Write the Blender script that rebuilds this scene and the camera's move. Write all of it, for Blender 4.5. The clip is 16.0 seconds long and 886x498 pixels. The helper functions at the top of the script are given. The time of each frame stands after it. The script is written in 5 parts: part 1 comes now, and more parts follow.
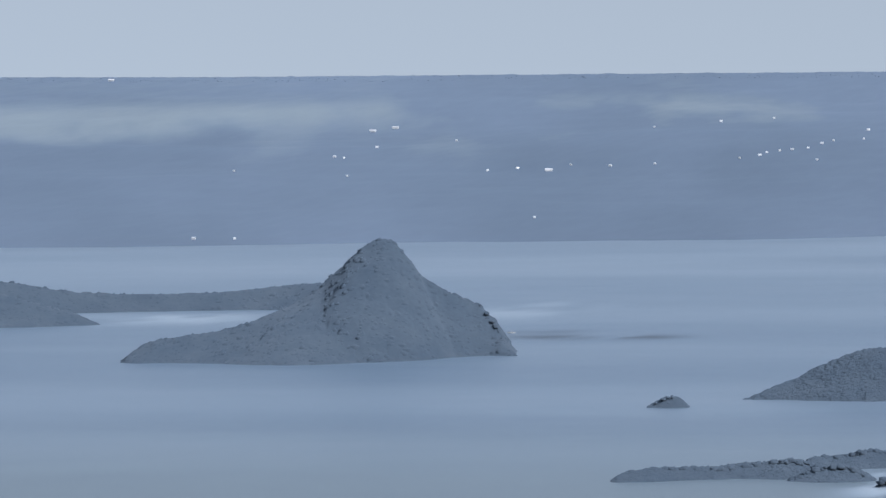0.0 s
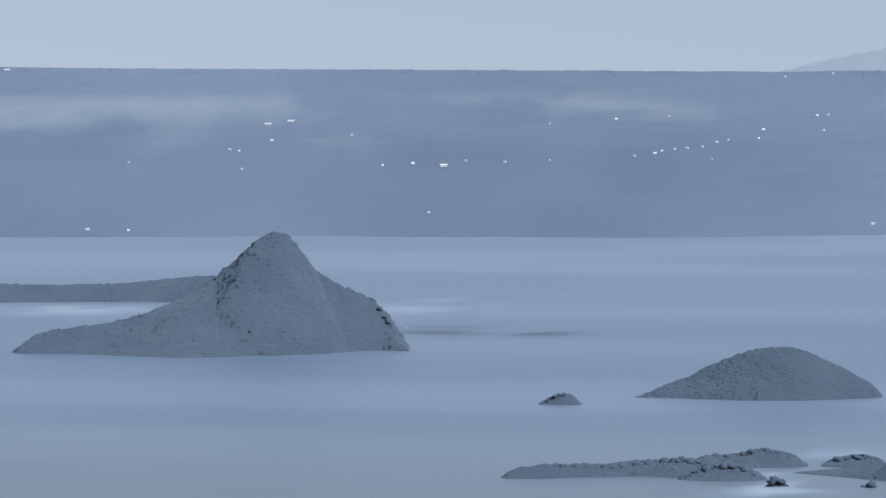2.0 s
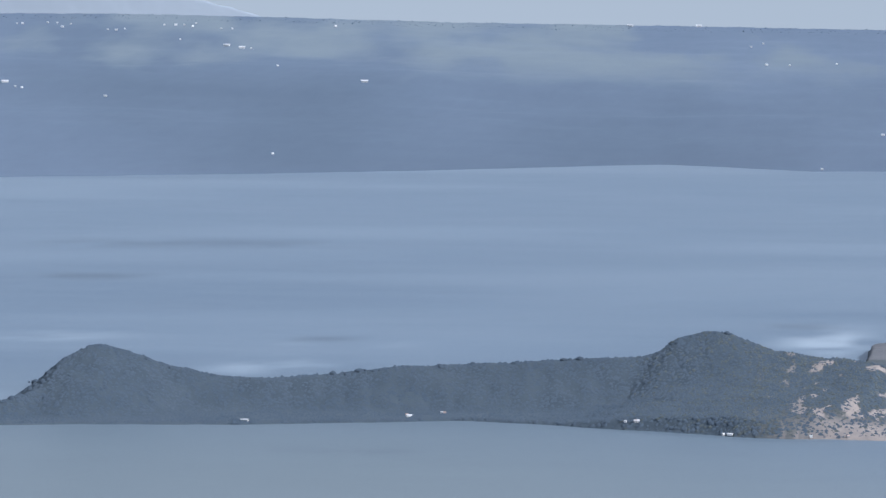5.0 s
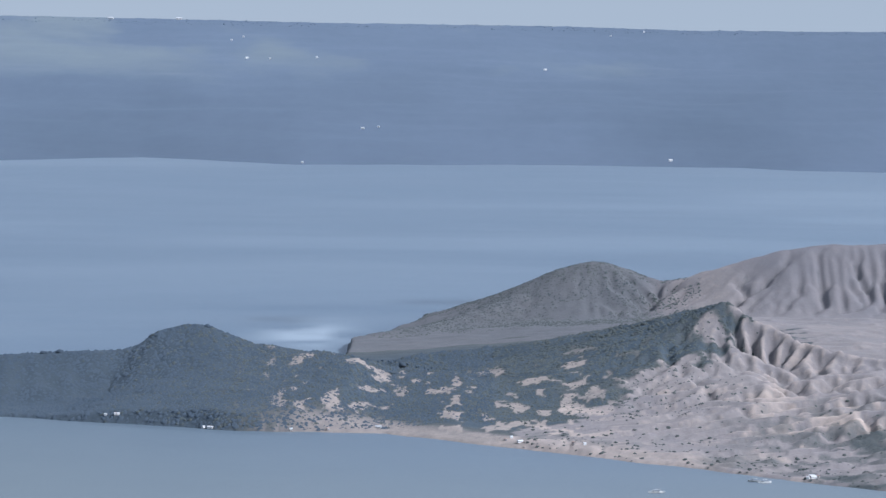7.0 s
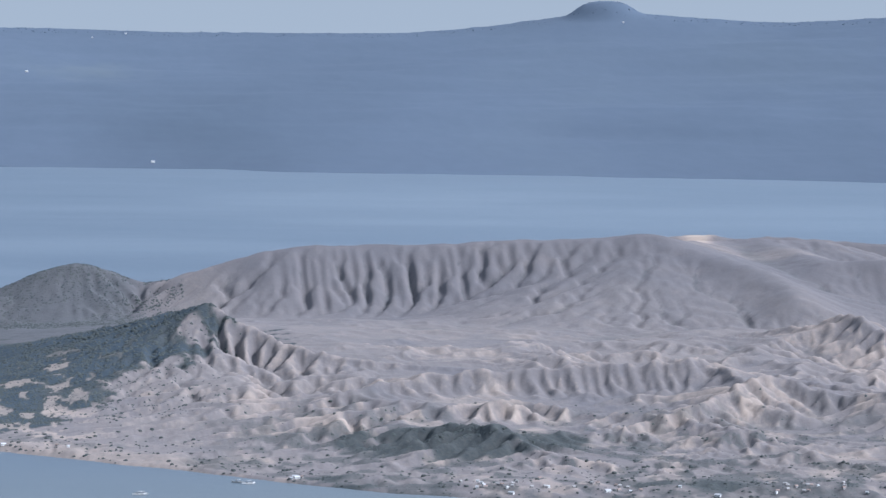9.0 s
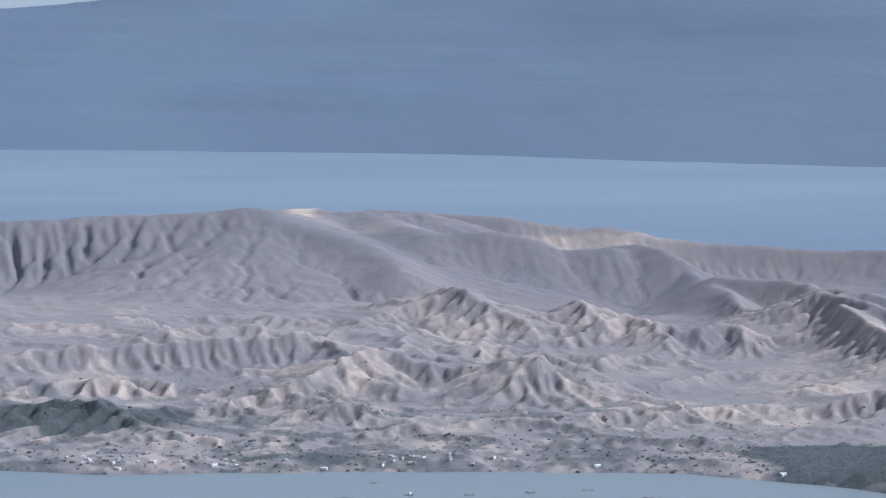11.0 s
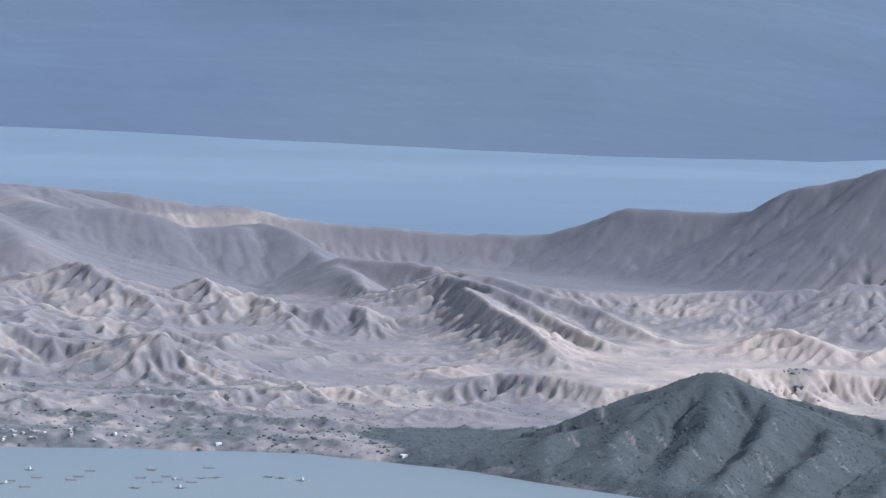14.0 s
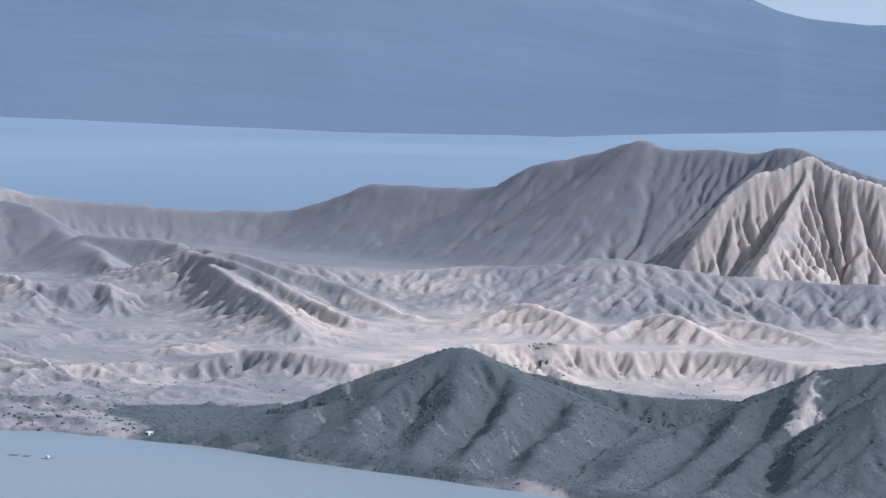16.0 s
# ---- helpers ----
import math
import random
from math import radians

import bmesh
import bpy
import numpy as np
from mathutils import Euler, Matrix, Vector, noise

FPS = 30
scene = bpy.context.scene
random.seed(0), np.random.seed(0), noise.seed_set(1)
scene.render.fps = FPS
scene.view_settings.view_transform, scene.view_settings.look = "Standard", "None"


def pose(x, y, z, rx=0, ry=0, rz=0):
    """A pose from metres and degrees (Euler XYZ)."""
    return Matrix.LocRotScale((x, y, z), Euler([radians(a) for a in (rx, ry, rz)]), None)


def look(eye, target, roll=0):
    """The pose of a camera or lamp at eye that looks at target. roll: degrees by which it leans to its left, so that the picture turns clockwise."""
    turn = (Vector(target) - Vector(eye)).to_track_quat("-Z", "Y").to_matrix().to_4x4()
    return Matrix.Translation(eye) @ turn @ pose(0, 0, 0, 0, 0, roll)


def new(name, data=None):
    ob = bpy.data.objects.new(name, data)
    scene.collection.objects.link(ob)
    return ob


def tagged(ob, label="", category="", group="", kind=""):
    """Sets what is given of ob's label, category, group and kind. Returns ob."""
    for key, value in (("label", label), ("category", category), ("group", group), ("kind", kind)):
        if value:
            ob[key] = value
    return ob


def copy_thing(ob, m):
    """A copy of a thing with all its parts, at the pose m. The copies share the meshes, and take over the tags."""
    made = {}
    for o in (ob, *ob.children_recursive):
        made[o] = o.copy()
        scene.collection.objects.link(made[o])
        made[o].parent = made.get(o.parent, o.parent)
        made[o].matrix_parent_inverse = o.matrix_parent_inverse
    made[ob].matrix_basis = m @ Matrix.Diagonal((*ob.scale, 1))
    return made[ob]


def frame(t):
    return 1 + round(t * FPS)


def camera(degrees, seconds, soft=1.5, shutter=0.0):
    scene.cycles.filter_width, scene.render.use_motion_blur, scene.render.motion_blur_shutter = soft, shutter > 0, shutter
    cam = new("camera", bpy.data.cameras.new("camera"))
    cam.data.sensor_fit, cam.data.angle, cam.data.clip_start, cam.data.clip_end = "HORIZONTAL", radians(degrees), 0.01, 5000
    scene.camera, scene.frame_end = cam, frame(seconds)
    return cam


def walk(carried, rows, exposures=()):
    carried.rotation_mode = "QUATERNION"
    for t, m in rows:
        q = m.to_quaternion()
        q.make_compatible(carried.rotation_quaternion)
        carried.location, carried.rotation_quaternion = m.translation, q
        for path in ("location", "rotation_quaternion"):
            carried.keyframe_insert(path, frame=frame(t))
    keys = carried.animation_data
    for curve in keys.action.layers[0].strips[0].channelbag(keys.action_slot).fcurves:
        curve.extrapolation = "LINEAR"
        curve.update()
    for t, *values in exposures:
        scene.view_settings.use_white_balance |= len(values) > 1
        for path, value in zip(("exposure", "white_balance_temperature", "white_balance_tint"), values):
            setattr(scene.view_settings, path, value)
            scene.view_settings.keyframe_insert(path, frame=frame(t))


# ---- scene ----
EYE = 107.0  # the look-out's height over the lake; the land is laid out at one sixth of its size
cam = camera(9.0, 16.0, soft=1.45)
ROWS = [
    (0.0, 87.745, 0.993, 15.595),
    (0.5, 87.805, 0.885, 16.080),
    (1.0, 87.823, 0.790, 16.167),
    (1.5, 87.782, 0.575, 15.665),
    (2.0, 87.682, 0.227, 14.545),
    (2.5, 87.491, -0.031, 13.057),
    (3.0, 87.257, -0.272, 11.390),
    (3.5, 87.108, -0.388, 9.810),
    (4.0, 87.073, -0.435, 8.341),
    (4.5, 87.090, -0.416, 6.906),
    (4.7, 87.098, -0.363, 6.280),
    (6.8, 87.081, -0.538, 0.470),
    (7.0, 87.074, -0.614, 0.058),
    (7.5, 87.074, -0.639, -1.232),
    (8.0, 87.128, -0.602, -2.547),
    (8.5, 87.163, -0.633, -3.883),
    (9.0, 87.144, -0.594, -5.212),
    (9.5, 87.073, -0.621, -6.452),
    (10.0, 87.010, -0.745, -7.541),
    (10.2, 86.982, -0.540, -7.946),
    (12.3, 86.870, -1.262, -10.760),
    (12.5, 86.852, -1.396, -10.984),
    (13.0, 86.791, -1.572, -11.688),
    (13.5, 86.778, -1.683, -12.360),
    (14.0, 86.762, -1.704, -12.998),
    (14.5, 86.737, -1.713, -13.623),
    (15.0, 86.691, -1.690, -14.262),
    (15.5, 86.647, -1.604, -14.945),
    (16.0, 86.593, -1.571, -15.608),
]
walk(cam, [(t, pose(0, 0, EYE, rx, ry, rz)) for t, rx, ry, rz in ROWS],
     exposures=[(0.0, 0.55, 5130, 9), (4.0, 0.58, 5060, 9), (9.0, 0.5, 4890, 9), (12.5, 0.57, 4820, 9), (16.0, 0.7, 4760, 9)])

# ---- sky and sun ----
SUN_EL, SUN_AZ = 38.0, 112.0  # degrees up, and from straight ahead (left: minus)
world = bpy.data.worlds.new("sky")
world.use_nodes = True
scene.world = world
sky = world.node_tree.nodes.new("ShaderNodeTexSky")
sky.sky_type, sky.sun_disc = "NISHITA", False
sky.sun_elevation, sky.sun_rotation = radians(SUN_EL), radians(SUN_AZ)
sky.altitude, sky.air_density, sky.dust_density, sky.ozone_density = 600, 1.0, 2.2, 1.2
world.node_tree.nodes["Background"].inputs[1].default_value = 0.152
dip = world.node_tree.nodes.new("ShaderNodeMapping")  # view dips just below the horizon; shifted further to set the visible sky's tone
dip.inputs["Location"].default_value = (0, 0, 0.33)
coord = world.node_tree.nodes.new("ShaderNodeTexCoord")
world.node_tree.links.new(coord.outputs["Generated"], dip.inputs[0])
world.node_tree.links.new(dip.outputs[0], sky.inputs[0])
haze = world.node_tree.nodes.new("ShaderNodeHueSaturation")
haze.inputs["Saturation"].default_value = 0.13
world.node_tree.links.new(sky.outputs[0], haze.inputs["Color"])
dust = world.node_tree.nodes.new("ShaderNodeMix")  # the dry season's dust takes some blue out of the sky
dust.data_type, dust.blend_type = "RGBA", "MULTIPLY"
dust.inputs[0].default_value, dust.inputs[7].default_value = 1.0, (1.0, 0.967, 0.93, 1)
world.node_tree.links.new(haze.outputs[0], dust.inputs[6])
split, low, veil = (world.node_tree.nodes.new("ShaderNode" + k) for k in ("SeparateXYZ", "MapRange", "Mix"))  # grey haze lies all round the horizon
world.node_tree.links.new(coord.outputs["Generated"], split.inputs[0])
world.node_tree.links.new(split.outputs[2], low.inputs["Value"])
low.interpolation_type = "SMOOTHSTEP"
for key, value in (("From Min", 0.0), ("From Max", 0.35), ("To Min", 1.0), ("To Max", 0.0)):
    low.inputs[key].default_value = value
veil.data_type, veil.blend_type, veil.inputs[7].default_value = "RGBA", "MULTIPLY", (0.655, 0.65, 0.612, 1)
world.node_tree.links.new(low.outputs[0], veil.inputs[0])
world.node_tree.links.new(dust.outputs[2], veil.inputs[6])
world.node_tree.links.new(veil.outputs[2], world.node_tree.nodes["Background"].inputs[0])
sun = new("sun", bpy.data.lights.new("sun", "SUN"))
sun.data.energy, sun.data.angle, sun.data.color = 3.75, radians(1.0), (1.0, 0.83, 0.69)
e, a = radians(SUN_EL), radians(SUN_AZ)
sun.matrix_world = look((0, 0, 400), (-math.sin(a) * math.cos(e), -math.cos(a) * math.cos(e), 400 - math.sin(e)))


# ---- materials ----
def material(name, rough=0.9, spec=0.2):
    m = bpy.data.materials.new(name)
    m.use_nodes = True
    b = m.node_tree.nodes["Principled BSDF"]
    b.inputs["Roughness"].default_value = rough
    b.inputs["Specular IOR Level"].default_value = spec
    b.inputs["Diffuse Roughness"].default_value = 0.8 if rough > 0.8 else 0.0
    return m, m.node_tree, b


def noise_node(nt, scale, detail=6.0, stretch=(1, 1, 1), rough=0.6):
    c, mp, n = (nt.nodes.new("ShaderNode" + k) for k in ("TexCoord", "Mapping", "TexNoise"))
    mp.inputs["Scale"].default_value = stretch
    n.inputs["Scale"].default_value, n.inputs["Detail"].default_value, n.inputs["Roughness"].default_value = scale, detail, rough
    nt.links.new(c.outputs["Object"], mp.inputs[0])
    nt.links.new(mp.outputs[0], n.inputs["Vector"])
    return n.outputs["Fac"]


def ramp(nt, fac, stops):
    r = nt.nodes.new("ShaderNodeValToRGB")
    el = r.color_ramp.elements
    while len(el) < len(stops):
        el.new(0.5)
    for k, (p, c) in zip(el, stops):
        k.position, k.color = p, (*c, 1)
    nt.links.new(fac, r.inputs[0])
    return r.outputs[0]


def blend(nt, fac, one, two):
    m = nt.nodes.new("ShaderNodeMix")
    m.data_type = "RGBA"
    for s, v in ((m.inputs[0], fac), (m.inputs[6], one), (m.inputs[7], two)):
        if isinstance(v, (float, tuple)):
            s.default_value = v if isinstance(v, float) else (*v, 1)
        else:
            nt.links.new(v, s)
    return m.outputs[2]


def bump(nt, b, height, distance, strength=0.6):
    n = nt.nodes.new("ShaderNodeBump")
    n.inputs["Distance"].default_value, n.inputs["Strength"].default_value = distance, strength
    nt.links.new(height, n.inputs["Height"])
    nt.links.new(n.outputs[0], b.inputs["Normal"])


def attribute(nt, name):
    n = nt.nodes.new("ShaderNodeAttribute")
    n.attribute_name = name
    return n.outputs["Fac"]


def plain(name, colour, rough=0.8, spread=0.15, scale=1.5):
    m, nt, b = material(name, rough)
    dark = tuple(v * (1 - spread) for v in colour)
    nt.links.new(ramp(nt, noise_node(nt, scale), [(0.3, dark), (0.7, colour)]), b.inputs["Base Color"])
    return m


def foliage(name, dark, light, scale=0.5, lifted=(0, 0, 1.6)):
    m, nt, b = material(name, 0.85, 0.25)
    c = ramp(nt, noise_node(nt, scale), [(0.3, dark), (0.7, light)])
    d = ramp(nt, noise_node(nt, scale * 0.08, 3), [(0.3, (0.75, 0.8, 0.85)), (0.7, (1, 1, 1))])
    m2 = nt.nodes.new("ShaderNodeMix")
    m2.data_type, m2.blend_type = "RGBA", "MULTIPLY"
    m2.inputs[0].default_value = 1.0
    nt.links.new(c, m2.inputs[6]), nt.links.new(d, m2.inputs[7])
    nt.links.new(m2.outputs[2], b.inputs["Base Color"])
    geo, lift, unit = (nt.nodes.new(k) for k in ("ShaderNodeNewGeometry", "ShaderNodeVectorMath", "ShaderNodeVectorMath"))
    lift.inputs[1].default_value = lifted  # normals bent upward so slopes shade evenly, standing in for haze-flattened contrast
    unit.operation = "NORMALIZE"
    nt.links.new(geo.outputs["Normal"], lift.inputs[0])
    nt.links.new(lift.outputs[0], unit.inputs[0])
    nt.links.new(unit.outputs[0], b.inputs["Normal"])
    b.inputs["Diffuse Roughness"].default_value = 1.0
    return m


# the woods' colour has the blue-grey of the haze mixed in
LEAF = foliage("hazy_woodland", (0.056, 0.075, 0.099), (0.07, 0.092, 0.117), 0.7, (0, 0, 2.0))
SCRUB = foliage("dry_scrub", (0.062, 0.075, 0.076), (0.098, 0.108, 0.097), 0.45, (0, 0, 1.2))

def patchy(nt, amount, grain, spread=1.1, sharp=3.0):
    """Turns a smooth share into broken patches of about the grain's size."""
    def calc(op, one, two):
        n = nt.nodes.new("ShaderNodeMath")
        n.operation = op
        for s, v in zip(n.inputs, (one, two)):
            if isinstance(v, float):
                s.default_value = v
            else:
                nt.links.new(v, s)
        return n.outputs[0]
    v = calc("ADD", amount, calc("MULTIPLY", calc("SUBTRACT", grain, 0.5), spread))
    n = nt.nodes.new("ShaderNodeMapRange")
    n.inputs["From Min"].default_value, n.inputs["From Max"].default_value = 0.5 - 0.5 / sharp, 0.5 + 0.5 / sharp
    nt.links.new(v, n.inputs["Value"])
    return n.outputs[0]


# volcanic ash with fine runnels, and scrub in patches where the cover attribute says so
ASH, nt, b = material("ash", 0.95, 0.15)
fine = noise_node(nt, 1.3, 6, (1, 0.4, 1.2), 0.6)
wide = noise_node(nt, 0.018, 5)
ash = ramp(nt, wide, [(0.35, (0.206, 0.193, 0.193)), (0.65, (0.25, 0.229, 0.219))])
ash = blend(nt, ramp(nt, fine, [(0.45, (0.0,) * 3), (0.75, (0.22,) * 3)]), ash, (0.345, 0.293, 0.268))
mid = noise_node(nt, 0.12, 7, (1, 0.4, 1), 0.65)
ash = blend(nt, ramp(nt, mid, [(0.48, (0.0,) * 3), (0.68, (0.4,) * 3)]), ash, (0.182, 0.176, 0.188))
scar = noise_node(nt, 0.35, 6, (1, 0.4, 1), 0.65)
ash = blend(nt, ramp(nt, scar, [(0.56, (0.0,) * 3), (0.72, (0.25,) * 3)]), ash, (0.41, 0.35, 0.305))
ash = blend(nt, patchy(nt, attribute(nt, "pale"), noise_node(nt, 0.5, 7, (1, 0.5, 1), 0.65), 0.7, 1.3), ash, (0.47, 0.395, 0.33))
# negative pale darkens the ash: shade of the crater wall and rim flank painted in
weathered = nt.nodes.new("ShaderNodeMath")
weathered.operation, weathered.use_clamp = "MULTIPLY", True
nt.links.new(attribute(nt, "pale"), weathered.inputs[0])
weathered.inputs[1].default_value = -1.0
ash = blend(nt, weathered.outputs[0], ash, ramp(nt, mid, [(0.35, (0.124, 0.127, 0.147)), (0.65, (0.154, 0.156, 0.173))]))
green = ramp(nt, noise_node(nt, 0.9, 7), [(0.3, (0.068, 0.079, 0.084)), (0.7, (0.1, 0.107, 0.104))])
thick = nt.nodes.new("ShaderNodeMapRange")  # closed woods where the cover goes past full
thick.inputs["From Min"].default_value, thick.inputs["From Max"].default_value = 1.0, 1.2
nt.links.new(attribute(nt, "cover"), thick.inputs["Value"])
# these woods carry the same haze blue in their colour
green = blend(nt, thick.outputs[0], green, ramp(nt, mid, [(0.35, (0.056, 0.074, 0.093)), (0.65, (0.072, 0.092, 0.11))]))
cover = patchy(nt, attribute(nt, "cover"), noise_node(nt, 0.5, 7, (1, 0.6, 1), 0.7), 0.5, 1.2)
nt.links.new(blend(nt, cover, ash, green), b.inputs["Base Color"])
bump(nt, b, fine, 0.3, 0.35)

# far shore: woods and fields, with the blue-grey haze painted into their base colours
FAR, nt, b = material("hazy_far_woods", 0.95, 0.1)
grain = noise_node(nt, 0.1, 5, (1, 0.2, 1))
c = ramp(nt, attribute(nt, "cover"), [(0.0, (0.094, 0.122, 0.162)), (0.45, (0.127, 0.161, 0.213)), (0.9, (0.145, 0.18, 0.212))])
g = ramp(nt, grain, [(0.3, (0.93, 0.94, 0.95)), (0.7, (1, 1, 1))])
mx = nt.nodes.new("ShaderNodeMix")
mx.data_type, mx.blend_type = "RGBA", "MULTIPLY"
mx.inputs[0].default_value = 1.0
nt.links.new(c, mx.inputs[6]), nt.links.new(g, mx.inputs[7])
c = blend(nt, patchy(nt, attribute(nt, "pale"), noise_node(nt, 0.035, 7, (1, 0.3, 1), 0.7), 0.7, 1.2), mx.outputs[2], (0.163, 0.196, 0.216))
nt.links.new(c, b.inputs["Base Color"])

# mountains past the caldera; the haze that bleaches them is painted into the colour
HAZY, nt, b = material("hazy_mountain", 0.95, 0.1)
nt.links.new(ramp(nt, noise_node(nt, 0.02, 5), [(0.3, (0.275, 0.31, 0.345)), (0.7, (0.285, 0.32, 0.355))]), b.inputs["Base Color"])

# lake: long wind streaks change how rough the water is
WATER, nt, b = material("lake_water", 0.3, 0.5)
b.inputs["IOR"].default_value = 1.33
streak = noise_node(nt, 0.012, 6, (0.5, 0.5, 1), 0.6)
b.inputs["Base Color"].default_value = (0.10, 0.15, 0.18, 1)
rr = ramp(nt, streak, [(0.3, (0.33,) * 3), (0.7, (0.40,) * 3)])
nt.links.new(rr, b.inputs["Roughness"])
ripple = noise_node(nt, 0.045, 6, (0.22, 1, 1), 0.65)
deep = ramp(nt, streak, [(0.3, (0.1, 0.146, 0.202)), (0.7, (0.112, 0.158, 0.214))])
nt.links.new(blend(nt, ramp(nt, ripple, [(0.35, (0.0,) * 3), (0.7, (0.55,) * 3)]), deep, (0.142, 0.184, 0.236)), b.inputs["Base Color"])
# brighter sky mirrored in smooth water is painted as a paler base colour
calm_shine = attribute(nt, "calm_shine")
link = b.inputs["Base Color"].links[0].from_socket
nt.links.new(blend(nt, calm_shine, link, (0.31, 0.37, 0.42)), b.inputs["Base Color"])
link = b.inputs["Base Color"].links[0].from_socket
nt.links.new(blend(nt, attribute(nt, "murk"), link, (0.122, 0.157, 0.18)), b.inputs["Base Color"])
link = b.inputs["Base Color"].links[0].from_socket
nt.links.new(blend(nt, attribute(nt, "shoal"), link, (0.188, 0.216, 0.214)), b.inputs["Base Color"])
# duller reflection along wind lines and wakes, painted as dark colour
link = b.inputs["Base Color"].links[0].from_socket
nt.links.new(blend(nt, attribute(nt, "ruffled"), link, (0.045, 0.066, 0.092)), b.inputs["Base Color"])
bump(nt, b, noise_node(nt, 0.8, 4, (0.5, 1.5, 1)), 0.3, 0.35)

WHITE = plain("white_wall", (0.68, 0.68, 0.66), 0.7, 0.2)
ROOF_PALE = plain("pale_roof", (0.62, 0.63, 0.64), 0.5, 0.25)
BLOCK = plain("bare_block_wall", (0.42, 0.4, 0.38), 0.85, 0.25)
ROOF_DULL = plain("weathered_roof", (0.5, 0.49, 0.48), 0.6, 0.3)
ROOF_RUST = plain("rust_roof", (0.42, 0.33, 0.29), 0.7, 0.3)
BAMBOO = plain("bamboo", (0.3, 0.3, 0.29), 0.7, 0.3)

# ---- the land's shape ----
rng = np.random.default_rng(7)
TABLE = rng.random((256, 256))


def value_noise(x, y):
    xi, yi = np.floor(x).astype(int), np.floor(y).astype(int)
    fx, fy = x - xi, y - yi
    fx, fy = fx * fx * (3 - 2 * fx), fy * fy * (3 - 2 * fy)
    x0, x1, y0, y1 = xi % 256, (xi + 1) % 256, yi % 256, (yi + 1) % 256
    return (TABLE[x0, y0] * (1 - fx) + TABLE[x1, y0] * fx) * (1 - fy) + (TABLE[x0, y1] * (1 - fx) + TABLE[x1, y1] * fx) * fy


def fbm(x, y, size, octaves=4):
    total, amp, norm = 0.0, 1.0, 0.0
    for k in range(octaves):
        total = total + amp * value_noise(x / size + 17.3 * k, y / size + 9.1 * k)
        norm, amp, size = norm + amp, amp * 0.5, size * 0.5
    return total / norm * 2 - 1


def step(a, b, v):
    t = np.clip((v - a) / (b - a), 0, 1)
    return t * t * (3 - 2 * t)


def rounded(pts, n=3):
    """A crest line drawn smoothly through its points."""
    p = np.array(pts, float)
    q = np.vstack([2 * p[0] - p[1], p, 2 * p[-1] - p[-2]])
    out = []
    for i in range(1, len(q) - 2):
        for t in np.arange(n) / n:
            out.append(0.5 * (2 * q[i] + (q[i + 1] - q[i - 1]) * t + (2 * q[i - 1] - 5 * q[i] + 4 * q[i + 1] - q[i + 2]) * t * t
                              + (3 * q[i] - q[i - 1] - 3 * q[i + 1] + q[i + 2]) * t ** 3))
    return np.array(out + [p[-1]])


RIBS = 0.72


def raise_ridges(x, y, z, ridges, soft=1.6, flare=False, side=0.0):
    """Lifts the ground to each ridge: a crest with a near and a far slope, cut by gullies."""
    for (near, far, gully, depth, top), pts in ridges:
        p = rounded(pts)
        reach = 1.35 * (p[:, 2].max() + 3) / min(near, far) + 4
        m = (x > p[:, 0].min() - reach) & (x < p[:, 0].max() + reach) & (y > p[:, 1].min() - reach) & (y < p[:, 1].max() + reach)
        if not m.any():
            continue
        px, py = x[m], y[m]
        best = np.full(px.shape, -1e18)
        s, d, run = np.zeros_like(px), np.zeros_like(px), 0.0
        for q0, q1 in zip(p[:-1], p[1:]):
            dx, dy = q1[:2] - q0[:2]
            ln = math.hypot(dx, dy) + 1e-9
            t = np.clip(((px - q0[0]) * dx + (py - q0[1]) * dy) / ln ** 2, 0, 1)
            ex, ey = px - q0[0] - t * dx, py - q0[1] - t * dy
            away = np.sqrt(ex * ex + ey * ey)
            facing = np.clip(ey / (away + 0.5), -1, 1)
            slope = (near + (far - near) * (0.5 + 0.5 * facing)) * (1 + side * (1 - facing ** 2))
            crest = q0[2] + t * (q1[2] - q0[2])
            fall = slope * (np.sqrt(away * away + top * top) - top)
            if flare:  # steep under the crest, running out gently at the foot
                full = 1.75 * np.maximum(crest - 4, 3)
                fall = full * (1 - np.exp(-1.38 * fall / full))
            level = crest - fall
            k = level > best
            best[k], s[k], d[k] = level[k], run + t[k] * ln, away[k]
            run += ln
        warp = fbm(px, py, gully * 4.0, 3) * gully * (1.5 if gully < 12 else 0.6)
        u = (s + warp * np.minimum(1, d / (gully * 1.5) + 0.25)) / gully
        tri = np.abs(2 * (u - np.floor(u)) - 1)
        sub = np.abs(2 * value_noise(u * 2.6 + 5, d / gully * 0.35) - 1)
        keep = 0.45 + 0.65 * value_noise(np.floor(u) * 0.73 + 3.1, s * 0 + 4.2)
        head = top * 0.4 + gully * 0.4 + gully * 1.6 * value_noise(np.floor(u) * 0.91 + 8.3, s * 0 + 1.7)  # each gully begins at its own place
        cut = 0.85 * keep * ((1 - tri) ** 5.5 if gully < 12 else 0.5 - 0.5 * np.cos(np.pi * (1 - tri))) * step(head, head + gully * 1.3, d) + 0.13 * (1 - sub) ** 1.5 * step(top * 0.5, top * 2 + gully, d)
        h = best + 0.25 * fbm(px, py, 5, 3) - RIBS * depth * cut
        old = z[m]
        t = np.clip(0.5 + 0.5 * (h - old) / soft, 0, 1)
        z[m] = old + (h - old) * t + soft * t * (1 - t)
    return z


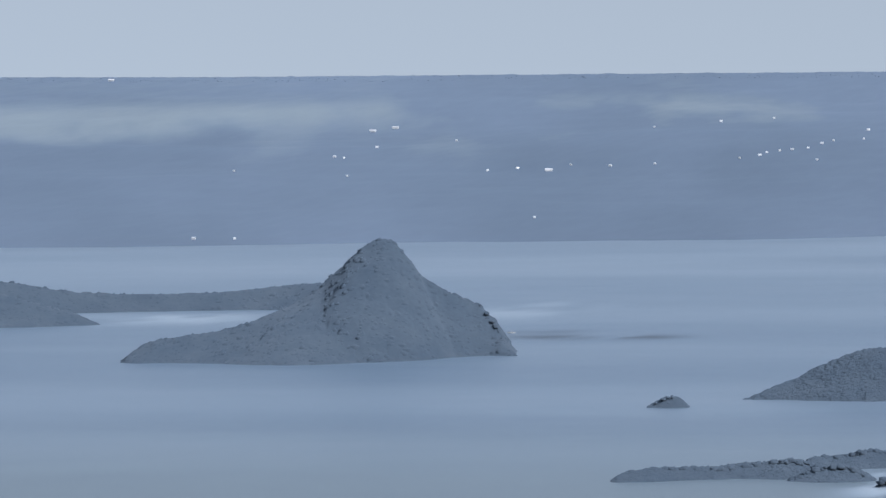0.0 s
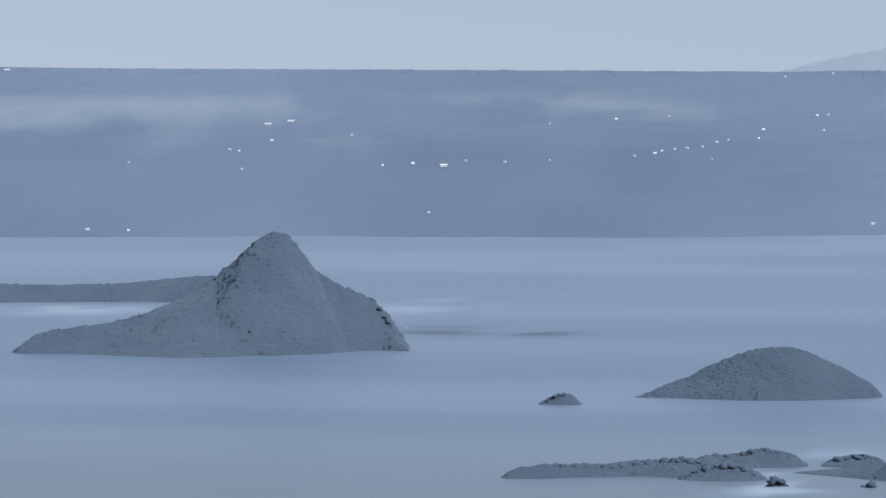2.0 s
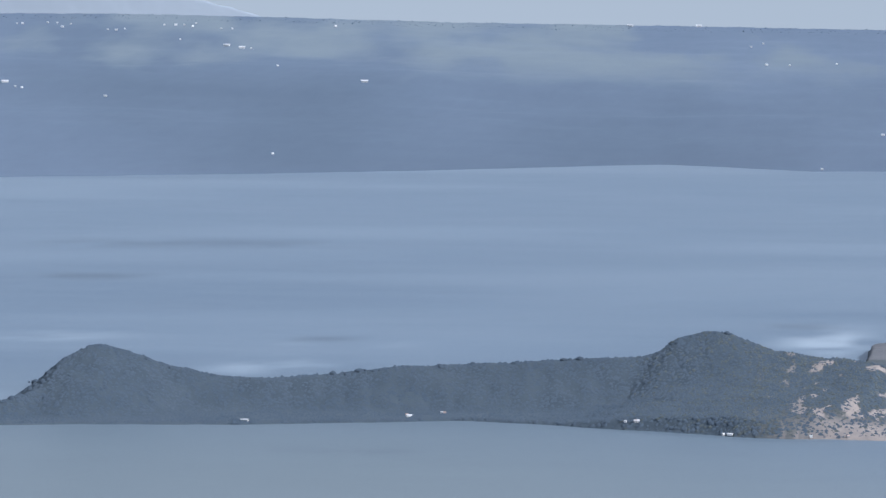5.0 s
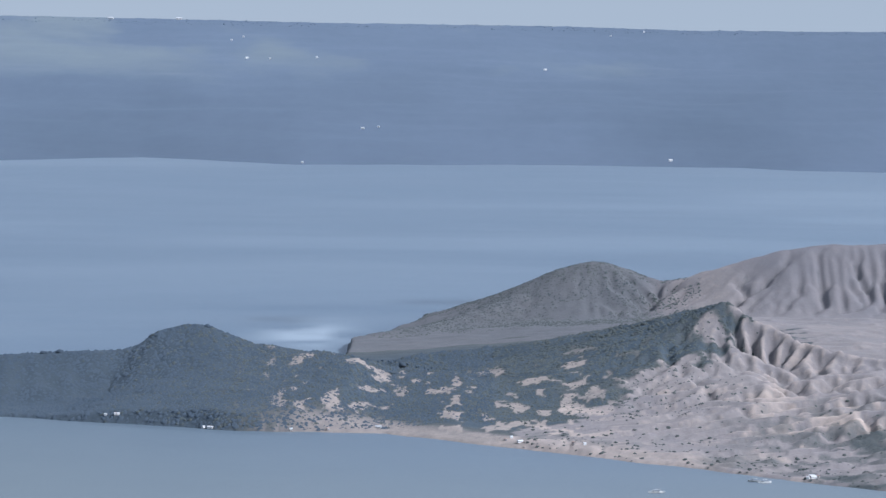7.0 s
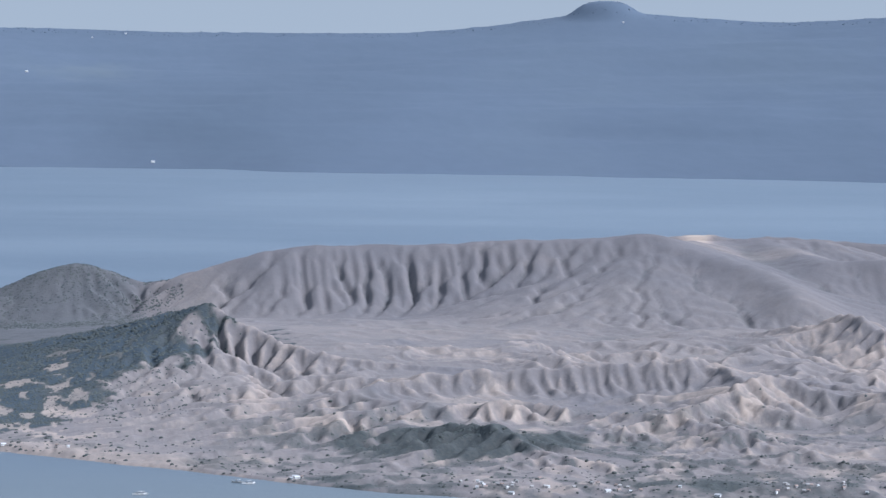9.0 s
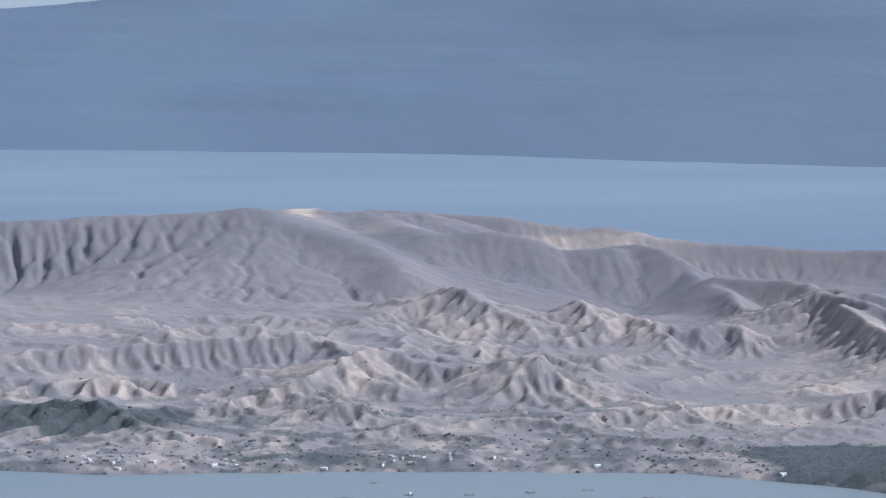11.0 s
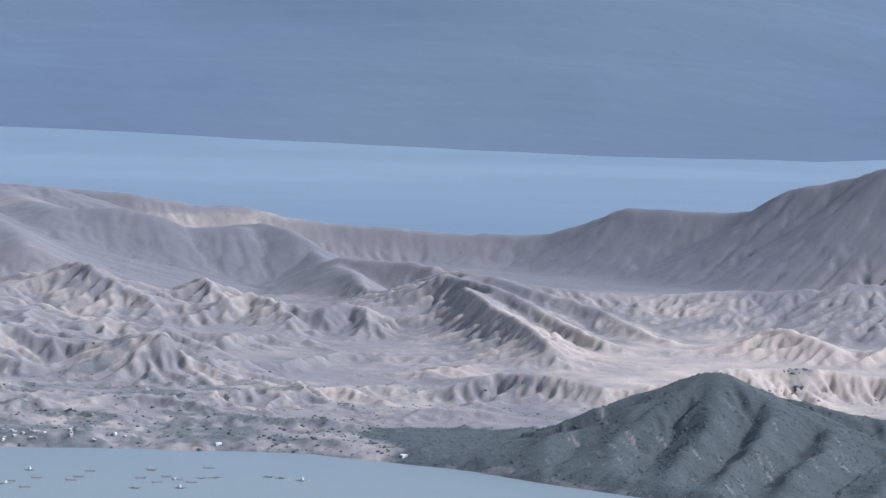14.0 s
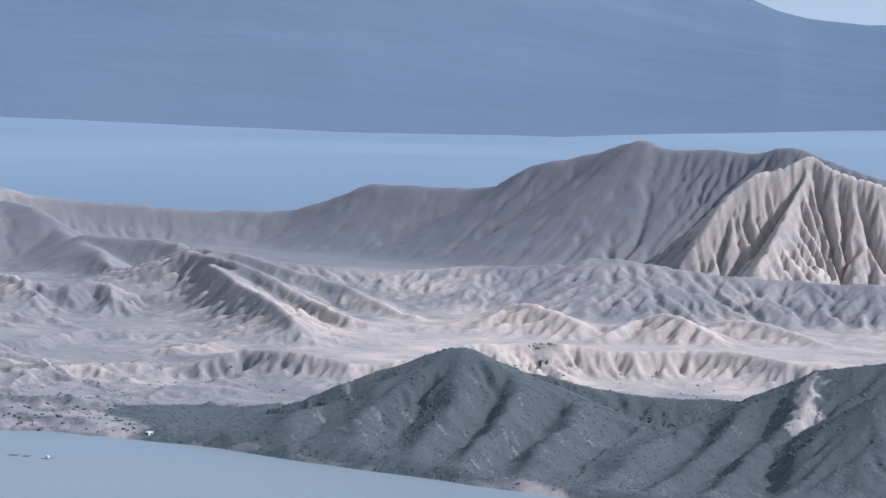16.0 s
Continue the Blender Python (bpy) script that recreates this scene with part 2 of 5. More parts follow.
VOLCANO = [
    ((0.22, 0.35, 9, 0.8, 4),  # wood shoulder
     [(66.0, 1383.4, 23.3), (51.3, 1397.1, 18.6), (31.8, 1407.6, 13.8), (12.1, 1409.9, 10.6), (-4.9, 1405.0, 8.9)]),
    ((0.7, 0.4, 6, 0.5, 1.5),  # inner scarp
     [(325.6, 1525.6, 15.8), (331.6, 1516.2, 15.7), (340.7, 1507.0, 15.7), (346.1, 1495.5, 15.0)]),
    ((0.3, 0.3, 16, 0.4, 8),  # plateau shoulder
     [(254.6, 1703.1, 24.5), (256.6, 1670.4, 24.1), (256.4, 1619.8, 24.0), (256.9, 1591.4, 24.1)]),
    ((0.2, 0.3, 16, 0.3, 8),  # rim plateau
     [(206.3, 1598.7, 30.8), (224.2, 1665.0, 26.4), (241.9, 1718.1, 23.9), (256.4, 1721.0, 24.4), (274.5, 1723.3, 23.7)]),
    ((0.42, 0.4, 9, 0.4, 7),  # west cone
     [(-28.3, 1539.7, 2.7), (-10.5, 1555.0, 5.2), (5.1, 1570.0, 7.7), (17.9, 1584.9, 11.7), (30.9, 1599.7, 16.6), (39.0, 1604.5, 21.1), (43.8, 1604.4, 21.8), (48.6, 1604.3, 20.8), (58.3, 1603.9, 17.4), (68.0, 1603.6, 15.6)]),
    ((0.4, 0.5, 7.6, 2.4, 9),  # main rim
     [(63.9, 1598.7, 16.0), (84.7, 1597.8, 22.8), (104.0, 1597.6, 27.5), (124.4, 1599.2, 28.0), (150.1, 1598.0, 28.7), (166.2, 1597.4, 29.8), (182.3, 1595.6, 30.2), (196.8, 1594.9, 31.0), (204.9, 1594.9, 31.5)]),
    ((0.4, 0.5, 16, 0.7, 7),  # main rim east
     [(204.9, 1594.9, 31.5), (211.9, 1585.9, 29.4), (221.5, 1572.5, 26.8), (230.2, 1555.1, 24.1), (236.3, 1536.9, 20.7), (237.1, 1516.6, 17.7)]),
    ((0.42, 0.4, 5.5, 1.6, 2),  # spur
     [(68.2, 1373.3, 24.3), (82.7, 1362.5, 20.2), (94.4, 1351.7, 17.5), (111.6, 1345.4, 15.1), (127.4, 1339.0, 13.5)]),
    ((0.42, 0.4, 5, 1.2, 3),  # spur foot
     [(68.2, 1373.3, 24.3), (62.4, 1366.6, 20.4), (55.2, 1358.9, 15.9), (46.8, 1349.2, 11.1)]),
    ((0.36, 0.2, 6, 1.3, 2.5),  # long ridge
     [(82.5, 1272.3, 7.7), (88.1, 1279.5, 9.2), (96.4, 1286.4, 11.8), (103.4, 1293.4, 13.4), (113.2, 1300.1, 14.7), (118.8, 1304.6, 15.7), (137.7, 1307.8, 16.2), (151.2, 1309.6, 17.0), (164.8, 1311.4, 17.6), (178.4, 1312.9, 18.8)]),
    ((0.3, 0.3, 6, 0.8, 6),  # scrub mound
     [(93.8, 1201.3, 4.4), (111.2, 1219.9, 9.4), (120.1, 1209.1, 10.8), (128.7, 1198.1, 9.0), (136.1, 1187.2, 3.3)]),
    ((0.3, 0.35, 8, 1.6, 2.5),  # hill one
     [(168.5, 1238.6, 11.8), (178.7, 1257.4, 14.9), (190.4, 1275.9, 17.4), (199.4, 1274.5, 15.6), (204.8, 1258.4, 10.6)]),
    ((0.3, 0.35, 8, 1.0, 2.5),  # hill two
     [(182.4, 1332.6, 17.6), (186.3, 1311.8, 17.3), (188.7, 1286.2, 14.7)]),
    ((0.3, 0.35, 9, 1.0, 3),  # lit spur
     [(212.5, 1454.6, 12.9), (222.6, 1442.9, 16.6), (230.5, 1436.6, 19.4), (236.9, 1430.5, 22.0), (241.0, 1419.7, 20.0), (246.4, 1408.6, 17.0), (250.3, 1397.8, 14.1)]),
    ((0.32, 0.35, 8, 1.6, 2.5),  # hill row
     [(207.4, 1242.8, 11.8), (218.2, 1261.3, 15.6), (225.2, 1249.9, 17.7), (231.0, 1238.6, 10.9)]),
    ((0.4, 0.6, 17, 0.8, 5),  # near rim
     [(256.2, 1597.6, 23.9), (266.4, 1589.8, 24.7), (275.7, 1586.2, 24.8), (283.9, 1581.7, 23.0), (289.9, 1578.6, 20.4), (300.4, 1577.7, 20.5), (306.0, 1577.6, 21.2)]),
    ((0.42, 0.6, 15, 1.2, 3),  # near rim east
     [(304.0, 1591.2, 20.1), (312.1, 1582.0, 21.6), (318.6, 1573.1, 20.9), (321.9, 1564.7, 19.0), (324.4, 1556.6, 15.5), (323.7, 1526.0, 14.0), (321.5, 1485.6, 13.5), (315.4, 1435.8, 11.1)]),
    ((0.28, 0.35, 8, 1.0, 2.5),  # knoll a
     [(256.8, 1427.1, 11.1), (267.5, 1445.5, 13.8), (270.7, 1434.7, 16.7), (271.8, 1424.3, 14.1)]),
    ((0.28, 0.35, 9, 1.0, 3),  # knoll b
     [(252.2, 1377.1, 10.6), (262.0, 1383.8, 13.5), (269.0, 1390.9, 15.9), (276.2, 1398.0, 16.7), (279.4, 1384.6, 16.2), (280.9, 1371.5, 13.6)]),
    ((0.28, 0.35, 9, 1.0, 2.5),  # knoll c
     [(282.6, 1371.2, 12.0), (290.9, 1377.1, 14.8), (298.7, 1383.1, 15.5), (298.7, 1362.6, 12.8)]),
    ((0.38, 0.4, 7, 1.0, 1.2),  # peak one
     [(240.7, 1241.9, 8.5), (247.5, 1260.9, 11.2), (251.7, 1244.8, 7.9), (253.9, 1236.2, 6.8)]),
    ((0.36, 0.4, 7, 1.3, 1.2),  # peak two
     [(226.2, 1300.5, 10.2), (232.7, 1284.1, 11.0), (235.0, 1273.5, 10.4), (234.0, 1253.3, 8.2), (232.9, 1233.2, 6.6)]),
    ((0.42, 0.15, 4, 1.6, 2),  # front bench
     [(175.4, 1197.2, 1.6), (185.3, 1205.8, 2.1), (208.3, 1217.3, 3.7), (227.5, 1219.0, 5.3), (244.8, 1210.5, 7.1), (251.2, 1204.1, 6.5), (256.0, 1198.0, 5.1)]),
    ((0.3, 0.1, 4, 1.1, 2),  # front bench low
     [(184.4, 1160.4, 0.6), (194.5, 1163.9, 2.7), (210.4, 1158.6, 4.0), (228.5, 1152.6, 5.3), (244.2, 1146.8, 5.4), (250.7, 1142.8, 3.5)]),
    ((0.38, 0.3, 6, 2.2, 1),  # fan one
     [(326.1, 1382.0, 18.6), (325.7, 1346.2, 16.1), (326.4, 1325.4, 15.1), (325.7, 1299.8, 13.3), (325.1, 1281.4, 11.4)]),
    ((0.3, 0.3, 6, 0.8, 1),  # fan three
     [(335.8, 1436.3, 18.5), (343.1, 1419.1, 17.6), (349.8, 1396.9, 15.7), (358.7, 1379.1, 13.4), (364.9, 1346.4, 9.6), (367.7, 1330.1, 9.1)]),
    ((0.3, 0.3, 6, 0.8, 1),  # fan two
     [(330.9, 1422.0, 19.2), (335.7, 1400.3, 17.5), (339.6, 1373.6, 15.1), (343.3, 1346.9, 12.1), (347.8, 1319.9, 9.7)]),
    ((0.16, 0.5, 19, 1.2, 3),  # mid crest
     [(337.4, 1451.3, 17.3), (343.0, 1429.4, 17.1), (350.9, 1412.1, 16.4), (367.7, 1406.7, 14.8), (384.4, 1401.2, 14.6), (402.3, 1395.1, 16.5), (423.0, 1388.0, 17.3), (429.7, 1384.9, 19.3), (438.2, 1378.0, 19.1), (448.0, 1370.6, 17.8), (460.6, 1362.3, 16.5), (479.7, 1351.4, 15.8), (498.5, 1340.3, 15.8)]),
    ((0.5, 0.15, 5.5, 3.8, 1),  # lit spurs
     [(266.9, 1200.7, 5.5), (276.4, 1208.8, 6.2), (283.2, 1210.7, 7.5), (291.2, 1212.2, 9.0), (296.8, 1214.2, 9.9), (303.0, 1207.6, 10.0), (309.0, 1200.9, 9.7), (315.0, 1194.1, 8.6)]),
    ((0.3, 0.3, 7, 0.9, 2),  # flat knoll a
     [(373.3, 1313.0, 8.8), (386.1, 1322.8, 11.5), (390.0, 1311.9, 13.7), (394.0, 1301.0, 12.6), (397.8, 1290.0, 10.6)]),
    ((0.35, 0.35, 6, 0.9, 2),  # flat knoll b
     [(401.4, 1278.5, 9.2), (415.8, 1292.8, 12.4), (418.7, 1279.8, 13.3), (422.9, 1266.3, 10.0)]),
    ((0.3, 0.3, 6, 0.8, 2),  # flat knoll c
     [(435.8, 1300.9, 10.2), (440.2, 1288.2, 11.7), (445.7, 1275.0, 10.2), (449.9, 1262.2, 8.2)]),
    ((0.2, 0.5, 13, 3.0, 2.5),  # cone near rim
     [(284.5, 1103.9, 6.8), (295.8, 1111.3, 11.8), (306.0, 1113.7, 14.9), (311.0, 1112.3, 16.9), (316.6, 1110.8, 18.4), (322.4, 1107.8, 15.5), (332.2, 1103.6, 13.4), (343.0, 1099.0, 11.0), (353.7, 1094.3, 9.8), (368.5, 1087.6, 9.7), (377.7, 1082.7, 10.8), (381.4, 1079.6, 15.4), (384.8, 1075.7, 17.1), (397.9, 1068.3, 19.2)]),
    ((0.45, 0.2, 3.2, 1.5, 2),  # cone far rim
     [(338.9, 1182.4, 13.6), (350.0, 1189.6, 13.2), (364.9, 1195.6, 12.6), (380.1, 1193.4, 11.5), (396.4, 1190.7, 12.1), (406.0, 1179.6, 11.7), (410.6, 1170.0, 10.7), (417.6, 1167.6, 10.9)]),
    ((0.4, 0.5, 8, 1.0, 2),  # front shoulder
     [(375.3, 1007.4, 20.7), (364.4, 1008.2, 14.5), (353.1, 1008.0, 9.8), (341.1, 1005.7, 5.7), (327.0, 999.9, 1.4)]),
    ((0.75, 0.7, 3, 1.6, 0.5),  # outcrop
     [(382.3, 1077.2, 17.0), (375.1, 1060.6, 12.9), (368.1, 1045.1, 8.7), (360.9, 1028.5, 4.7)]),
    ((0.7, 0.5, 5, 0.7, 2),  # crater wall
     [(228.1, 1735.1, 23.8), (240.1, 1738.5, 24.8), (253.0, 1741.7, 23.3), (262.5, 1745.4, 23.9), (286.1, 1746.7, 22.5), (307.8, 1747.1, 21.0), (326.2, 1747.8, 18.0), (341.0, 1749.1, 17.8), (359.4, 1749.5, 13.9), (381.4, 1748.9, 12.4), (407.8, 1742.9, 11.0), (433.9, 1736.6, 11.0)]),
    ((0.62, 0.6, 22, 0.6, 3),  # south wall
     [(417.3, 1740.7, 10.7), (434.1, 1734.0, 11.3), (443.9, 1728.9, 14.2), (453.6, 1723.8, 18.2), (459.8, 1719.6, 21.1), (471.8, 1709.4, 21.1), (488.9, 1697.7, 21.4), (495.5, 1688.8, 23.9), (501.9, 1680.0, 29.9), (518.3, 1668.0, 34.4), (527.9, 1658.0, 38.9), (534.7, 1650.5, 36.6), (548.0, 1640.9, 37.1), (557.9, 1632.3, 36.4), (566.0, 1624.2, 39.0), (574.1, 1610.7, 35.3), (591.7, 1593.7, 28.9)]),
    ((0.85, 0.8, 5, 1.5, 0.8),  # pale peak
     [(495.2, 1510.9, 10.0), (500.7, 1517.0, 16.6), (507.4, 1522.7, 22.7), (514.2, 1528.3, 29.4), (524.1, 1532.9, 35.0), (534.9, 1534.4, 37.9), (542.0, 1537.2, 40.1), (547.2, 1530.1, 36.6), (563.9, 1518.7, 31.3)]),
    ((0.85, 0.8, 4.5, 1.3, 0.8),  # pale spur
     [(542.0, 1537.2, 40.1), (530.3, 1520.2, 27.2), (519.5, 1502.8, 18.5), (510.3, 1490.0, 11.2)]),
]
PENINSULA = [
    ((0.6, 0.6, 8, 0.2, 1),  # headland toe
     [(-244.2, 1411.0, -0.1), (-236.8, 1410.3, 0.6), (-226.9, 1381.5, 3.7)]),
    ((0.6, 0.6, 8, 0.2, 1),  # headland front
     [(-229.3, 1297.9, 3.3), (-224.7, 1302.8, 4.5), (-218.2, 1312.0, 5.9)]),
    ((0.42, 0.5, 9, 0.6, 0.8),  # headland
     [(-216.2, 1320.4, 8.8), (-212.7, 1328.1, 13.3), (-206.5, 1332.1, 15.7), (-199.7, 1332.4, 14.1), (-191.6, 1332.8, 11.4), (-180.7, 1333.6, 9.0), (-167.2, 1334.6, 7.9), (-155.5, 1339.3, 8.4), (-138.3, 1344.6, 10.1), (-118.3, 1349.8, 10.8), (-98.1, 1353.9, 11.8), (-76.5, 1357.8, 12.9), (-68.5, 1360.8, 16.9), (-61.8, 1363.6, 18.3), (-56.3, 1362.2, 17.7), (-48.0, 1360.8, 14.5), (-41.4, 1359.4, 13.3)]),
    ((0.12, 0.3, 9, 0.5, 3),  # headland east
     [(-45.2, 1364.3, 13.3), (-35.4, 1359.5, 12.6), (-24.3, 1349.8, 12.3), (-13.4, 1344.9, 11.4), (-1.2, 1340.0, 9.9)]),
]
FAR_ISLAND = [
    ((0.75, 1.1, 11, 2.2, 1.6),  # cone
     [(-534.4, 1771.1, 24.6), (-528.4, 1772.9, 31.0), (-522.7, 1774.6, 35.9), (-517.1, 1776.3, 37.7), (-513.6, 1777.3, 35.4), (-511.0, 1778.0, 30.3), (-507.5, 1779.0, 26.5), (-500.4, 1781.0, 21.7), (-495.9, 1782.3, 20.0), (-490.6, 1783.8, 16.9)]),
    ((0.8, 1.2, 8, 1.5, 2),  # cone foot east
     [(-487.8, 1784.5, 16.5), (-483.6, 1780.5, 12.8), (-478.0, 1774.8, 7.1), (-473.7, 1767.6, 2.4), (-470.4, 1764.4, 0.4)]),
    ((0.42, 0.5, 10, 1.4, 3),  # cone west spur
     [(-531.6, 1772.0, 24.2), (-540.9, 1763.9, 18.5), (-553.7, 1754.7, 12.5), (-567.2, 1748.3, 8.8), (-583.0, 1743.1, 7.1), (-588.5, 1739.1, 3.9)]),
    ((0.6, 0.4, 9, 0.4, 3),  # isthmus
     [(-760.2, 2034.6, 13.6), (-748.0, 2039.1, 12.5), (-735.8, 2043.6, 10.1), (-725.5, 2046.8, 8.1), (-706.9, 2052.9, 6.6), (-686.2, 2059.5, 6.2), (-665.3, 2065.9, 6.5), (-650.7, 2070.2, 7.9), (-634.6, 2069.9, 9.2), (-622.7, 2068.3, 9.9)]),
    ((0.5, 0.4, 9, 0.6, 3),  # west hill
     [(-733.6, 1951.7, 17.1), (-718.1, 1957.4, 11.5), (-704.7, 1957.0, 8.3), (-689.4, 1957.1, 4.1), (-681.0, 1954.8, 0.7)]),
]
MID_ISLAND = [
    ((0.6, 0.9, 9, 1.4, 3),  # dome
     [(-347.0, 1559.9, 0.3), (-339.3, 1565.7, 3.7), (-333.3, 1568.3, 5.9), (-327.3, 1570.9, 9.1), (-318.1, 1574.2, 12.8), (-310.8, 1574.8, 13.7), (-305.1, 1575.1, 13.1), (-298.6, 1575.6, 10.6), (-292.9, 1575.8, 7.8), (-287.2, 1576.0, 4.8), (-283.9, 1572.6, 1.9)]),
]
ISLET = [
    ((0.9, 0.9, 4, 0.4, 0.6),  # rock
     [(-367.1, 1523.4, 0.7), (-364.3, 1525.1, 2.2), (-361.9, 1525.3, 3.3), (-359.5, 1525.5, 2.9), (-358.5, 1525.4, 1.7)]),
]
BAR_ISLAND = [
    ((0.45, 0.45, 6, 0.3, 1),  # bar
     [(-314.1, 1280.0, 1.9), (-309.1, 1283.0, 2.6), (-300.5, 1286.9, 2.5), (-293.1, 1290.4, 2.6), (-285.7, 1293.8, 3.3), (-277.5, 1293.2, 3.8), (-270.5, 1292.3, 2.6), (-260.9, 1291.9, 0.5)]),
    ((0.5, 0.5, 6, 0.3, 1),  # bar back
     [(-277.9, 1321.1, 2.3), (-270.1, 1323.7, 3.0), (-265.0, 1325.8, 3.9), (-257.7, 1325.2, 2.6)]),
    ((0.6, 0.5, 6, 0.2, 1),  # bar front
     [(-274.3, 1282.0, 1.2), (-268.4, 1282.5, 3.0), (-263.1, 1283.0, 3.4), (-258.3, 1283.3, 1.7)]),
]
ISLETS = [
    ((0.5, 0.5, 6, 0.2, 1),  # islet a
     [(-247.9, 1327.0, 1.8), (-241.9, 1328.1, 2.7), (-238.6, 1328.8, 2.1)]),
    ((1.2, 0.9, 4, 0.2, 0.4),  # islet b
     [(-252.3, 1265.1, 0.5), (-250.3, 1265.5, 2.0), (-248.3, 1265.9, 0.9)]),
    ((1.2, 0.9, 4, 0.2, 0.4),  # islet c
     [(-230.3, 1268.3, 0.4), (-228.6, 1268.6, 1.0), (-227.4, 1268.8, 0.4)]),
    ((0.9, 0.9, 4, 0.2, 0.6),  # islet d
     [(-229.9, 1291.7, 1.7), (-228.3, 1292.0, 2.5), (-226.6, 1292.3, 1.9)]),
]
SKYLINE = [(-21.81, -0.41), (-20.10, -0.43), (-17.81, -0.47), (-15.51, -0.49), (-13.21, -0.51), (-11.11, -0.53), (-10.29, -0.52), (-8.57, -0.52), (-6.84, -0.55), (-5.31, -0.59), (-3.40, -0.61), (-1.11, -0.64), (1.19, -0.65), (2.44, -0.68), (4.74, -0.67), (5.43, -0.63), (6.17, -0.59), (7.21, -0.54), (7.89, -0.52), (8.75, -0.52), (9.71, -0.46), (10.34, -0.41), (11.66, -0.25), (13.94, 0.09), (16.01, -0.05), (18.01, -0.52), (18.77, -0.78), (19.06, -0.90), (19.32, -1.02), (20.13, -1.01), (21.46, -0.98)]
FAR_SHORE = [(-21.85, 2878), (-18.99, 2816), (-16.12, 2806), (-12.67, 2770), (-12.00, 2780), (-9.13, 2825), (-6.26, 2895), (-4.25, 2978), (-3.11, 3035), (-1.56, 2939), (0.63, 2972), (2.93, 2961), (3.60, 2932), (6.48, 2917), (9.35, 2886), (11.13, 2819), (14.58, 2728), (16.91, 2750), (19.78, 2937), (21.49, 3030)]
NEAR_SHORE = [(-11, 1330), (-10, 1302), (-7.4, 1306), (-5, 1318), (-2.1, 1276), (-0.6, 1271), (0.75, 1236), (3.7, 1165), (4.8, 1142), (5.8, 1134),
              (9.3, 1142), (11.8, 1141), (13.5, 1113), (14.5, 1087), (16.4, 1047), (18, 1020), (23, 980)]
BACK_SHORE = [(-11, 1330), (-10, 1352), (-5, 1366), (-1.6, 1392), (-1.15, 1402), (-0.95, 1565), (0.2, 1640), (2, 1690), (6, 1770), (12, 1850), (23, 1850)]


def table(rows, v):
    r = np.array(sorted(rows))
    return np.interp(v, r[:, 0], r[:, 1])


def raw_volcano(x, y):
    az, r = np.degrees(np.arctan2(x, y)), np.hypot(x, y)
    front = r - table(NEAR_SHORE, az) + 2.5 * fbm(x, y, 14, 3)
    back = table(BACK_SHORE, az) - r + 6 * fbm(x, y, 30, 3)
    inland, east = step(-1.5, 3.5, az), step(8, 13, az)
    rise = np.interp(front, [0, 20, 60, 130, 220, 300, 400, 460], [0, 1.2, 4.4, 8.6, 11.4, 11.8, 9.4, 7.6])
    z = (3.0 * (1 - inland) + 6.6 * inland * east) * (1 - np.exp(-np.maximum(front, 0) / (60 + 90 * inland))) + rise * inland * (1 - east)
    z = z * step(0, 45, back)
    z = z + np.minimum(front * 0.06, 0.25)
    hills = step(3.4, 6.0, az) * (1 - step(12.8, 14.6, az)) * step(20, 70, front) * (1 - 0.65 * step(1400, 1480, r)) * (1 - step(1535, 1575, r)) * (1 - step(11.6, 12.6, az) * step(1295, 1325, r))
    # worn spurs run down to the lake, leaning to either side, with valleys between
    wx, wy = x + 8 * fbm(x, y, 36, 3), y + 14 * fbm(x + 300, y, 50, 3)
    lean = step(-0.25, 0.25, fbm(x + 700, y, 90, 2))
    spurs = [1 - 2.4 * np.abs(fbm((wx + k * wy) / w, wy / (w * 2.4), 1.0, 2)) for k, w in ((0.55, 30), (-0.6, 26), (0.4, 12), (-0.5, 11))]
    crag = 0.68 * (spurs[0] * lean + spurs[1] * (1 - lean)) + 0.32 * (spurs[2] * (1 - lean) + spurs[3] * lean)
    z = z + hills * 6.0 * (np.clip(crag, 0.05, 1) - 0.4)
    banks = 1 - 2.4 * np.abs(fbm((wx + 0.3 * wy) / 9, wy / 16, 1.0, 3))
    z = z + 1.7 * np.clip(banks, 0, 1) * step(4, 6.5, az) * (1 - step(12.2, 13.2, az)) * step(10, 40, front) * (1 - step(90, 130, front))
    z = z + step(15, 100, front) * (1.6 * fbm(x, y, 30, 5) + 1.2 * (0.5 - np.abs(fbm(x, y, 16, 4)))) * (0.25 + 0.75 * inland) * (1 - 0.4 * east)
    basin = step(1500, 1570, r) * step(10.2, 11.4, az) + step(1630, 1680, r) * step(3, 5, az)
    z = z - 6 * np.minimum(basin, 1)
    z = raise_ridges(x, y, z, PENINSULA, side=0.8)
    z = raise_ridges(x, y, z, VOLCANO, flare=True)
    z = np.minimum(z, 0.35 + np.maximum(front, 0) * (0.55 - 0.45 * step(-2.6, -0.4, az) * (1 - step(0.6, 1.6, az))))
    z = np.where(back < 0, np.minimum(z, back * 0.3), z)
    return np.where(front < 0, np.minimum(z, front * 0.15), z)


CELL, GX, GY = 0.66, -270.0, 938.0
NX, NY = 1440, 1396


